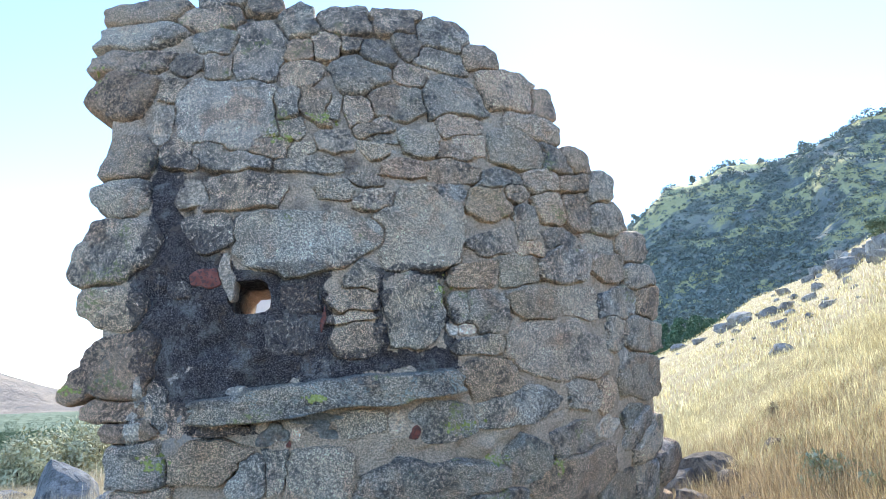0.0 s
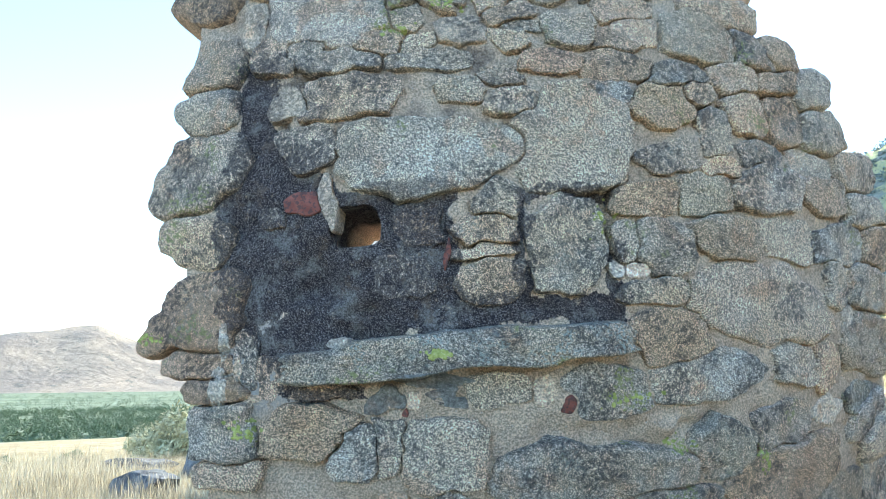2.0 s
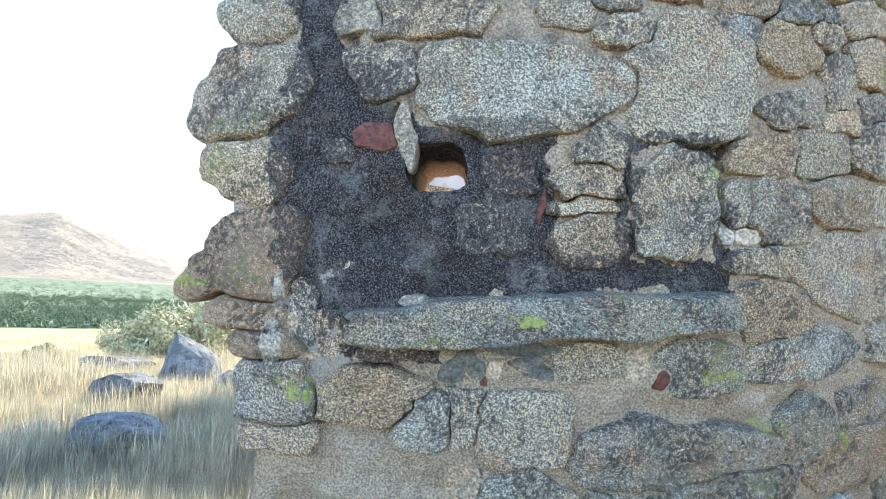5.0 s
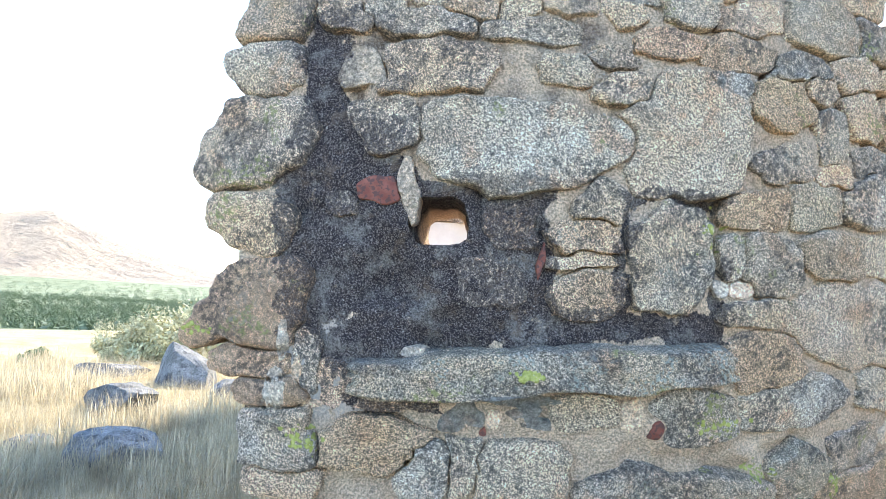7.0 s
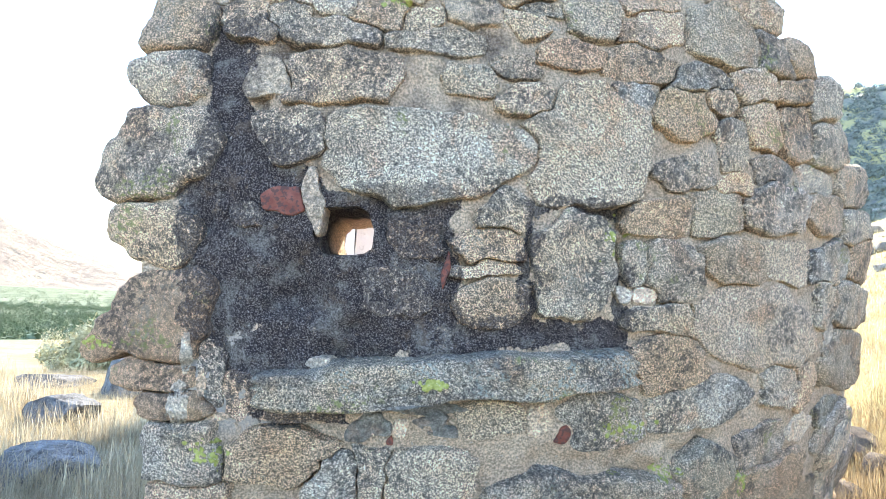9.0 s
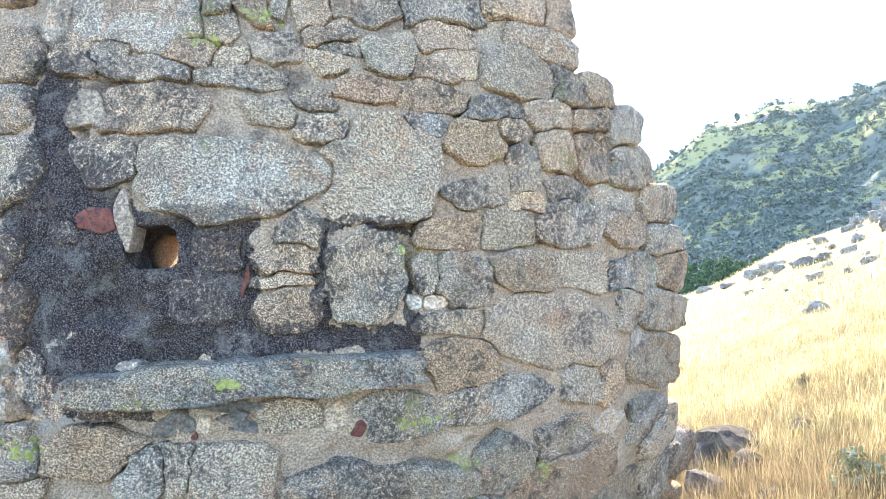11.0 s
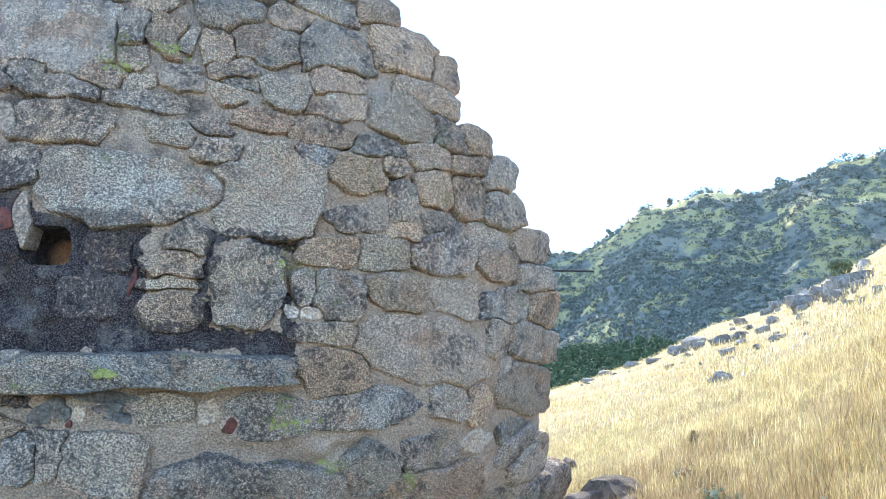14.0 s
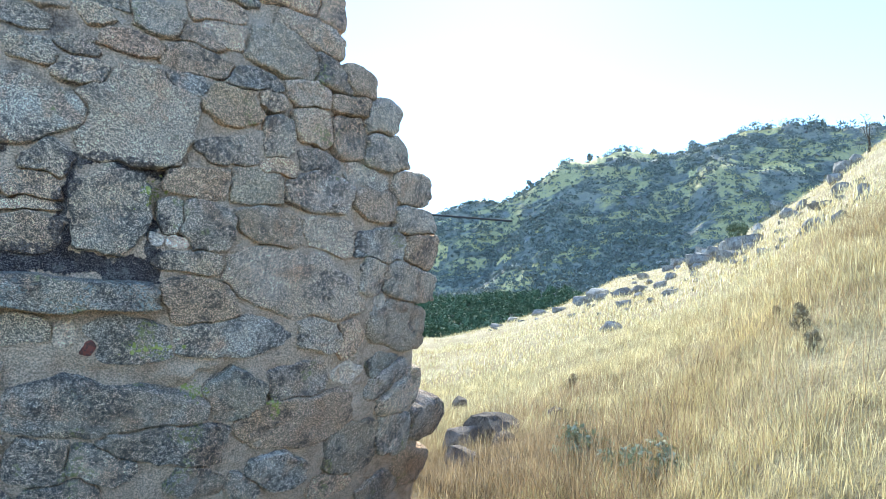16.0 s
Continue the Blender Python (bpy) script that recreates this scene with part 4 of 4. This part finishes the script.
litter(((54.1, 11.6, 1.2, 0.9), (55.0, 12.2, 0.9, 1.0), (56.7, 12.2, 1.5, 0.8), (56.5, 10.6, 1.5, 1.0), (58.5, 11.1, 1.1, 0.9), (54.4, 9.6, 0.9, 0.6), (57.7, 13.3, 1.3, 1.0),
        (57.4, 14.8, 1.5, 1.2), (58.3, 15.5, 1.2, 0.9), (57.1, 14.1, 1.1, 0.9), (52.8, 12.0, 1.2, 0.7), (59.6, 12.9, 0.9, 1.2)),
       "grey granite boulder half sunk in the steep grass", "boulders up the slope", 3.0, 1)
for az, el, w, h in ((35.2, -8.8, 4.4, 3.8), (33.1, -9.9, 3.8, 3.2), (36.8, -9.4, 2.6, 2.4), (40.5, -6.2, 2.0, 1.4),
                     (38.3, -10.8, 3.2, 1.6), (34.2, -11.4, 3.2, 2.4), (31.4, -6.0, 1.6, 1.2)):
    boulder(az, el, w, h, "brown rock overgrown by rank dry grass", "rocks below the wall's end", BROWN_ROCKS, 2.9)
for _ in range(16):
    u = scatter.random()
    az = 36 + 22 * u + scatter.gauss(0, 0.6)
    el = lookup(az, NEAR_EDGE) - 0.5 - abs(scatter.gauss(0, 1.6))
    k = scatter.uniform(0.3, 0.7)
    boulder(az, el, k, k * 0.6, "small grey stone showing through dry grass", "small stones on the slope", ROCKS, 3.1)
BLUE = "lichened boulder on the knoll, blue-grey shade put into its colour"
SPOT = Vector((-0.12, -2.03, 1.43))
for az, el, w, h in ((-11.0, -8.2, 4.2, 3.6), (-15.9, -10.2, 5.8, 3.2), (-16.3, -14.2, 6.6, 4.2), (-16.8, -7.4, 4.0, 1.2), (-7.8, -9.0, 3.0, 2.0), (-21.6, -12.8, 3.4, 1.8)):
    t, r = math.tan(radians(el)), 2.0
    while r < 40 and ground_z(SPOT.x + r * math.sin(radians(az)), SPOT.y + r * math.cos(radians(az))) < SPOT.z + t * r:
        r += 0.05
    x, y = SPOT.x + r * math.sin(radians(az)), SPOT.y + r * math.cos(radians(az))
    ob = new("boulder", rock_rnd.choice(SHADE_ROCKS))
    w, h = 2 * r * math.tan(radians(w / 2)), 2 * r * math.tan(radians(h / 2))
    ob.matrix_world = Matrix.LocRotScale(Vector((x, y + w * 0.3, ground_z(x, y + w * 0.3) + h * 0.12)), Euler((rock_rnd.uniform(-0.15, 0.15), rock_rnd.uniform(-0.15, 0.15), rock_rnd.uniform(0, 6.28))),
                                         Vector((w * 1.9, w * 1.3, h * 2.6)))
    tagged(ob, BLUE, "boulder", "boulders on the knoll")


# ---- shrubs and trees ----


def leaf_cloud(clumps, leaves, size, rng, flat=1.0):
    """Leaves, each a bent pair of triangles, gathered in clumps (middle and radius)."""
    vs, fs = [], []
    for c, rad in clumps:
        d = rng.normal(0, 1, (leaves, 3))
        d /= np.linalg.norm(d, axis=1)[:, None]
        p = np.asarray(c) + d * rad * rng.uniform(0.55, 1.05, (leaves, 1)) * np.array([1, 1, flat])
        a = rng.normal(0, 1, (leaves, 3))
        a /= np.linalg.norm(a, axis=1)[:, None]
        b = np.cross(a, d)
        b /= np.linalg.norm(b, axis=1)[:, None] + 1e-6
        s = size * rng.uniform(0.6, 1.3, (leaves, 1))
        quad = np.stack([p - a * s, p + b * s * 0.45, p + a * s + d * s * 0.3, p - b * s * 0.45], 1)
        base = len(vs) * leaves * 4 + (np.arange(leaves) * 4)[:, None, None]
        vs.append(quad.reshape(-1, 3))
        fs.append((base + np.array([[0, 1, 2], [0, 2, 3]])[None]).reshape(-1, 3))
    return np.concatenate(vs), np.concatenate(fs)


def part_tris(name, v, f, mat, parent, label=""):
    me = bpy.data.meshes.new(name)
    me.from_pydata(v.tolist(), [], f.tolist())
    me.materials.append(mat)
    ob = new(name, me)
    ob.parent = parent
    if label:
        tagged(ob, label)
    return ob


def limb(points, radii, sides=7):
    v, f = [], []
    for i, (p, r) in enumerate(zip(points, radii)):
        for k in range(sides):
            a = 2 * math.pi * k / sides
            v.append((p[0] + r * math.cos(a), p[1] + r * math.sin(a), p[2]))
    for i in range(len(points) - 1):
        for k in range(sides):
            q = (k + 1) % sides
            f.append((i * sides + k, i * sides + q, (i + 1) * sides + q, (i + 1) * sides + k))
    return v, f


def make_tree(name, label, height, spread, mat, seed, leaf=0.22, leaves=60, clumps=12, group="", low=0.25, category="tree"):
    rng = np.random.default_rng(seed)
    tree = tagged(new(name), label, category, group)
    pts = [(0, 0, -0.4), (0.02 * height, 0.01, height * 0.25), (-0.01 * height, 0.02 * height, height * 0.5), (0.02 * height, 0, height * 0.78)]
    v, f = limb(pts, [height * 0.04, height * 0.03, height * 0.02, height * 0.008])
    link_mesh("trunk", v, f, BARK, tree)
    heads = []
    for k in range(clumps):
        a, u = rng.uniform(0, 2 * math.pi), rng.uniform(low, 1)
        rr = spread * math.sqrt(max(0.05, 1 - ((u - 0.55) / 0.5) ** 2)) * rng.uniform(0.35, 0.8)
        heads.append(((rr * math.cos(a), rr * math.sin(a), height * u * 0.92), spread * rng.uniform(0.28, 0.5)))
    for k in range(3):
        h = heads[k][0]
        v, f = limb([pts[1 + k % 2], (h[0] * 0.5, h[1] * 0.5, (h[2] + pts[1][2]) / 2), h], [height * 0.018, height * 0.012, height * 0.005], 5)
        link_mesh("limb", v, f, BARK, tree)
    v, f = leaf_cloud(heads, leaves, leaf, rng)
    part_tris("crown", v, f, mat, tree)
    return tree


def at_bearing(az, r, sink=0.1):
    return pose(HUB[0] + r * math.sin(radians(az)), HUB[1] + r * math.cos(radians(az)), land(az, r) - sink, 0, 0, random.uniform(0, 360))


def build_orchard():
    rnd = random.Random(21)
    kinds = [make_tree("orchard_tree", "dark green rounded orchard tree in a row", 5.2, 2.6, OLIVE, 60 + k, 0.42, 42, 12, "orchard in the valley") for k in range(3)]
    spots = []
    for row in range(13):
        for col in range(-14, 30):
            x, y = 70 + col * 5.8 + rnd.uniform(-0.5, 0.5), 118 + row * 7.0 + rnd.uniform(-0.5, 0.5)
            az = math.degrees(math.atan2(x - HUB[0], y - HUB[1]))
            r = math.hypot(x - HUB[0], y - HUB[1])
            if 20.5 < az < 43 and 136 < r < 232:
                spots.append((az, r))
    spots = sorted(spots, key=lambda s: s[1])[:290]
    for k, (az, r) in enumerate(spots):
        src = kinds[k % 3]
        m = at_bearing(az, r)
        if k < 3:
            src.matrix_world = m
        else:
            copy_thing(src, m @ Matrix.Scale(1.0, 4))


build_orchard()


def build_scrub():
    """Bushes over the far hillside, along its ridge and over the green plain."""
    rng = np.random.default_rng(12)
    clumps = []
    while len(clumps) < 7600:
        az, u = rng.uniform(10, 66), rng.uniform(0, 1)
        r = 205 + 188 * u ** 1.05
        x, y = HUB[0] + r * math.sin(radians(az)), HUB[1] + r * math.cos(radians(az))
        if n3(x, y, 4, 0.02) + 0.25 * n3(x, y, 7, 0.06) < -0.34 + 0.35 * rng.random() - 0.6 * (1 - u):
            continue
        if in_meadow(az, r) and rng.random() < 0.93:
            continue
        s = rng.uniform(0.6, 2.3)
        clumps.append(((x, y, land(az, r) + s * 0.4), s))
    for _ in range(2600):
        az, r = rng.uniform(22, 46), rng.uniform(205, 310)
        x, y = HUB[0] + r * math.sin(radians(az)), HUB[1] + r * math.cos(radians(az))
        s = rng.uniform(0.4, 1.5)
        clumps.append(((x, y, land(az, r) + s * 0.4), s))
    v, f = leaf_cloud(clumps, 18, 0.62, rng, 0.7)
    tri_mesh("hill_scrub", v, f, SCRUB, "dark scrub oak and brush over the rocky hill", "scrub")
    clumps = []
    for _ in range(330):
        az = rng.uniform(24, 62)
        r = rng.uniform(372, 398)
        s = rng.uniform(1.0, 3.0) * (1.5 if 50 < az < 60 else 1.0)
        x, y = HUB[0] + r * math.sin(radians(az)), HUB[1] + r * math.cos(radians(az))
        clumps.append(((x, y, land(az, r) + s * 0.5), s))
    v, f = leaf_cloud(clumps, 30, 0.8, rng, 0.85)
    tri_mesh("ridge_scrub", v, f, SCRUB, "low bushes along the hill's ridge", "scrub")
    clumps = []
    for _ in range(150):
        az, r = rng.uniform(-18, 0), rng.uniform(19, 40)
        x, y = HUB[0] + r * math.sin(radians(az)), HUB[1] + r * math.cos(radians(az))
        s = rng.uniform(0.3, 0.7)
        clumps.append(((x, y, land(az, r) + s * 0.6), s))
    v, f = leaf_cloud(clumps, 170, 0.045, rng, 0.9)
    tri_mesh("green_shrubs", v, f, PALE_SCRUB, "pale grey-green shrubs below the knoll's edge", "shrubs")
    clumps = []
    while len(clumps) < 2600:
        az = rng.uniform(-40, 6)
        r = 60 * (1500 / 60) ** rng.uniform(0, 1)
        x, y = HUB[0] + r * math.sin(radians(az)), HUB[1] + r * math.cos(radians(az))
        row = round((0.94 * y + 0.34 * x) / 6.5) * 6.5
        y = (row - 0.34 * x) / 0.94
        s = rng.uniform(1.0, 1.7) * (1 + r / 500)
        clumps.append(((x, y, ground_z(x, y) + s * 0.5), s))
    v, f = leaf_cloud(clumps, 44, 0.34, rng, 0.8)
    tri_mesh("plain_orchard", v, f, FAR_ORCHARD, "rows of grey-green orchard trees over the plain", "orchard")
    clumps = []
    while len(clumps) < 5200:
        az = rng.uniform(-34, 2)
        r = 112 * (420 / 112) ** rng.uniform(0, 1)
        x, y = HUB[0] + r * math.sin(radians(az)), HUB[1] + r * math.cos(radians(az))
        row = round((0.94 * y + 0.34 * x) / 7.5) * 7.5
        y = (row - 0.34 * x) / 0.94
        s = rng.uniform(1.1, 1.9)
        clumps.append(((x, y, ground_z(x, y) + s * 0.7), s))
    v, f = leaf_cloud(clumps, 60, 0.26, rng, 0.9)
    tri_mesh("valley_orchard", v, f, VALLEY, "dense dark green orchard rows on the near plain", "orchard")
    vs, fs = [], []
    src = rock_mesh(2.0, 0.7, 0.4, 2)
    base_v = np.array([tuple(q.co) for q in src.vertices])
    base_f = np.array([tuple(q.vertices) for q in src.polygons])
    for k in range(420):
        az, r = rng.uniform(20, 62), rng.uniform(240, 396)
        x, y = HUB[0] + r * math.sin(radians(az)), HUB[1] + r * math.cos(radians(az))
        if n3(x, y, 14, 0.03) < -0.05:
            continue
        s = rng.uniform(1.2, 4.2)
        a = rng.uniform(0, 6.28)
        m = np.array([[math.cos(a), -math.sin(a), 0], [math.sin(a), math.cos(a), 0], [0, 0, 1]])
        vs.append(base_v @ m.T * s + np.array([x, y, land(az, r)]))
        fs.append(base_f + len(base_v) * (len(vs) - 1))
    tri_mesh("hill_rocks", np.concatenate(vs), np.concatenate(fs), HILL_ROCK, "grey granite outcrops scattered over the hill", "rocks")


HILL_ROCK = plain_rock("hill_rock", (0.26, 0.25, 0.24), (0.42, 0.40, 0.38), (0.15, 0.14, 0.14), 0.2, 0.3)
build_scrub()

# single trees standing out against the sky on the ridge
for k, (az, r, h) in enumerate(((33.4, 388, 6), (38.3, 390, 9), (40.9, 392, 11), (43.6, 390, 9), (36.6, 388, 6), (46.4, 392, 9), (52.2, 392, 9), (55.5, 390, 10))):
    tr = make_tree("ridge_tree", "small open-crowned oak on the skyline of the hill", h, h * 0.42, SCRUB, 300 + k, 0.8, 34, 9, "trees on the ridge")
    tr.matrix_world = at_bearing(az, r, 0.3)
bush = make_tree("shrub", "rounded grey-green shrub among the outcrop boulders", 1.5, 1.0, GREY_SCRUB, 410, 0.10, 130, 14, low=0.1, category="shrub")
p, r = toward(50.4, 9.7)
bush.matrix_world = at_bearing(50.4, r)
bare = make_tree("small_tree", "thin sparse tree on the near slope's crest", 3.6, 1.7, SCRUB, 420, 0.12, 30, 10)
p, r = toward(58.9, 16.2)
bare.matrix_world = at_bearing(58.9, r, 0.2)
for k, (az, r, h, mat) in enumerate(((-26.5, 21, 0.45, OLIVE), (-22.6, 21, 0.5, OLIVE), (-17.4, 22, 0.9, PALE_SCRUB), (-15.8, 19.5, 1.0, PALE_SCRUB),
                                     (-14.2, 19, 1.2, PALE_SCRUB), (-12.6, 20, 1.3, PALE_SCRUB), (-10.8, 19, 1.2, PALE_SCRUB), (-9.0, 21, 1.3, PALE_SCRUB))):
    low_bush = make_tree("bush", "dark green leafy bush" if mat is OLIVE else "pale grey-green feathery bush", h, h * 0.85, mat, 450 + k, 0.06, 190, 16, "bushes below the knoll", 0.05, "bush")
    low_bush.matrix_world = at_bearing(az, r, 0.15)
for k, (az, el, h) in enumerate(((43.6, -8.6, 0.20), (44.8, -8.9, 0.17), (49.5, -9.2, 0.20), (42.6, -9.6, 0.15), (51.5, -9.6, 0.16), (47.0, -9.8, 0.15))):
    weed = make_tree("weed", "low grey-green leafy weed in the dry grass", h, h * 0.9, WEED, 500 + k, 0.022, 26, 9, "green weeds", 0.1, "weed")
    q, r = toward(az, el)
    weed.matrix_world = at_bearing(az, r, 0.02)
for k, (az, el, h) in enumerate(((58.6, 2.4, 0.24), (56.4, 3.4, 0.15), (59.8, 1.0, 0.14), (41.0, -3.4, 0.18))):
    weed = make_tree("thistle", "dark dried thistle standing in pale grass", h, h * 0.36, THISTLE, 520 + k, 0.011, 60, 12, "dried thistles", 0.2, "weed")
    q, r = toward(az, el)
    weed.matrix_world = at_bearing(az, r, 0.02)


# ---- a pipe across the hollow of the far hill ----
def build_pipe():
    a, b = [Vector((HUB[0] + 300 * math.sin(radians(az)), HUB[1] + 300 * math.cos(radians(az)), EYE + 300 * math.tan(radians(el)))) for az, el in ((20.0, 9.9), (32.2, 10.25))]
    cu = bpy.data.curves.new("pipe", 'CURVE')
    cu.dimensions, cu.bevel_depth, cu.bevel_resolution = '3D', 0.45, 2
    sp = cu.splines.new('POLY')
    sp.points.add(1)
    for q, c in zip(sp.points, (a, b)):
        q.co = (*c, 1)
    cu.materials.append(IRON)
    tagged(new("pipeline", cu), "thin dark pipeline running across the hillside", "pipeline")


build_pipe()


# ---- what shows through the loophole ----
def build_inner_ruin():
    ruin = tagged(new("inner_ruin_wall"), "pale plastered remnant of an inner wall behind the loophole", "ruin wall")
    rnd = random.Random(4)

    def block(name, x0, x1, y0, y1, z0, z1, mat, label=""):
        bm = bmesh.new()
        bmesh.ops.create_cube(bm, size=1)
        bmesh.ops.subdivide_edges(bm, edges=bm.edges[:], cuts=5, use_grid_fill=True)
        for q in bm.verts:
            q.co = Vector((x0 + (q.co.x + 0.5) * (x1 - x0), y0 + (q.co.y + 0.5) * (y1 - y0), z0 + (q.co.z + 0.5) * (z1 - z0)))
            q.co += Vector((n3(*q.co, 5), n3(q.co.y, q.co.z, q.co.x, 5), n3(q.co.z, q.co.x, q.co.y, 5))) * 0.03
        me = bpy.data.meshes.new(name)
        bm.to_mesh(me)
        bm.free()
        me.materials.append(mat)
        ob = new(name, me)
        ob.parent = ruin
        if label:
            tagged(ob, label)

    block("plaster_face", 0.42, 1.9, 2.60, 2.90, -0.6, 1.93, PLASTER)
    block("upper_face", 0.42, 1.9, 2.72, 2.95, 2.02, 2.60, PLASTER)
    block("plaster_pier", -0.4, 0.40, 2.45, 2.85, -0.6, 2.30, PLASTER, "bright white plaster pier")
    for k in range(6):
        block("coping_stone", 0.42 + k * 0.25, 0.66 + k * 0.25, 2.57, 2.94, 1.935, 2.01 + rnd.uniform(-0.01, 0.008), STONE["t"])


build_inner_ruin()


# ---- a plain wall added out of sight to throw shade on the knoll ----
def build_shade_caster():
    verts, faces = [], []
    nx, nz = 24, 16
    for side, y in ((0, 7.4), (1, 7.9)):
        for k in range(nz + 1):
            for i in range(nx + 1):
                x = -1.0 + 3.8 * i / nx
                top = 3.5 + 0.35 * n3(x, 0, 3, 1.1)
                z = -1.0 + (top + 1.0) * k / nz
                verts.append((x + 0.04 * n3(x, y, z, 4), y + 0.05 * n3(x, z, y, 3), z))
    off = (nx + 1) * (nz + 1)
    for k in range(nz):
        for i in range(nx):
            a = k * (nx + 1) + i
            faces.append((a, a + 1, a + nx + 2, a + nx + 1))
            faces.append((a + off, a + off + nx + 1, a + off + nx + 2, a + off + 1))
    for i in range(nx):
        a = nz * (nx + 1) + i
        faces.append((a, a + 1, a + 1 + off, a + off))
    for k in range(nz):
        for i in (0, nx):
            a = k * (nx + 1) + i
            faces.append((a, a + nx + 1, a + nx + 1 + off, a + off))
    tagged(link_mesh("wall_shade_caster", verts, faces, PLASTER, smooth=False), "unseen plain wall added to shade the knoll", "wall", kind="structure")


build_shade_caster()


# ---- bright lichen on the stones ----
def build_lichen():
    n = Nodes("yellow_lichen", 0.95)
    col = n.mix(n.ramp(n.noise(90, 4), 0.35, 0.65), (0.27, 0.29, 0.08), (0.46, 0.46, 0.17))
    n.bump(n.noise(220, 4), 0.8, 0.004)
    mat = n.done(col)
    bpy.context.view_layer.update()
    dg = bpy.context.evaluated_depsgraph_get()
    rnd = random.Random(77)
    for x, z, w, h in [(-0.40, 1.309, 0.10, 0.034), (-0.438, 2.025, 0.048, 0.057), (-0.483, 1.923, 0.041, 0.041), (0.47, 1.262, 0.06, 0.030), (1.047, 1.143, 0.157, 0.055), (1.218, 0.986, 0.095, 0.051), (1.553, 0.936, 0.062, 0.095), (0.973, 1.693, 0.064, 0.096), (-0.077, 1.03, 0.083, 0.075), (0.374, 2.327, 0.104, 0.042), (-0.416, 1.391, 0.028, 0.052), (0.529, 2.423, 0.118, 0.054), (-0.384, 2.684, 0.135, 0.168), (-0.479, 2.947, 0.115, 0.054)]:
        verts, faces = [], []
        for _ in range(46):
            cx, cz = x + rnd.gauss(0, 0.28) * w, z + rnd.gauss(0, 0.28) * h
            rad = 0.0022 + 0.006 * rnd.random() ** 2.2
            base, ok = len(verts), True
            ring = [(cx, cz)] + [(cx + rad * rnd.uniform(0.7, 1.3) * math.cos(k), cz + rad * rnd.uniform(0.7, 1.3) * math.sin(k)) for k in np.linspace(0, 2 * math.pi, 8)[:-1]]
            pts = []
            for i, (px, pz) in enumerate(ring):
                hit, place, _, _, ob, _ = scene.ray_cast(dg, on_face(px, pz, 0.4), (0, 1, 0), distance=0.8)
                if not hit:
                    ok = False
                    break
                pts.append(place + Vector((0, -0.0035 if i == 0 else -0.001, 0)))
            if not ok:
                continue
            verts += pts
            faces += [(base, base + 1 + k, base + 1 + (k + 1) % 7) for k in range(7)]
        if verts:
            link_mesh("lichen_patch", verts, faces, mat, wall, "bright yellow-green lichen patch")


def smear(name, x, z, w, h, mat, label, seed):
    """A thin ragged coat of mortar spread over whatever stone lies there."""
    dg = bpy.context.evaluated_depsgraph_get()
    verts, faces = [], []
    spokes, rings = 36, 5
    for r in range(rings + 1):
        for k in range(spokes):
            a = 2 * math.pi * k / spokes
            f = r / rings * (1 + 0.30 * n3(math.cos(a), math.sin(a), seed, 2.2) + 0.16 * n3(math.cos(a), math.sin(a), seed, 7))
            px, pz = x + 0.5 * w * f * math.cos(a), z + 0.5 * h * f * math.sin(a)
            hit, place, _, _, _, _ = scene.ray_cast(dg, on_face(px, pz, 0.4), (0, 1, 0), distance=0.8)
            if not hit:
                return
            verts.append(place - Vector((0, -0.003 if r == rings else 0.005, 0)))
    for r in range(rings):
        for k in range(spokes):
            q = (k + 1) % spokes
            faces.append((r * spokes + k, r * spokes + q, (r + 1) * spokes + q, (r + 1) * spokes + k))
    link_mesh(name, verts, faces, mat, wall, label)


build_lichen()
smear("mortar_smear", 0.468, 1.188, 0.215, 0.046, STONE["v"], "smooth grey cement smear on the ledge's edge", 3.0)
for k, (x, z, w, h) in enumerate(((-0.14, 1.30, 0.035, 0.12), (-0.155, 1.16, 0.06, 0.14), (-0.10, 1.22, 0.03, 0.08), (-0.06, 1.13, 0.07, 0.03))):
    smear("mortar_smear", x, z, w, h, STONE["w"], "whitish mortar streak over dark crust", 9.0 + k)
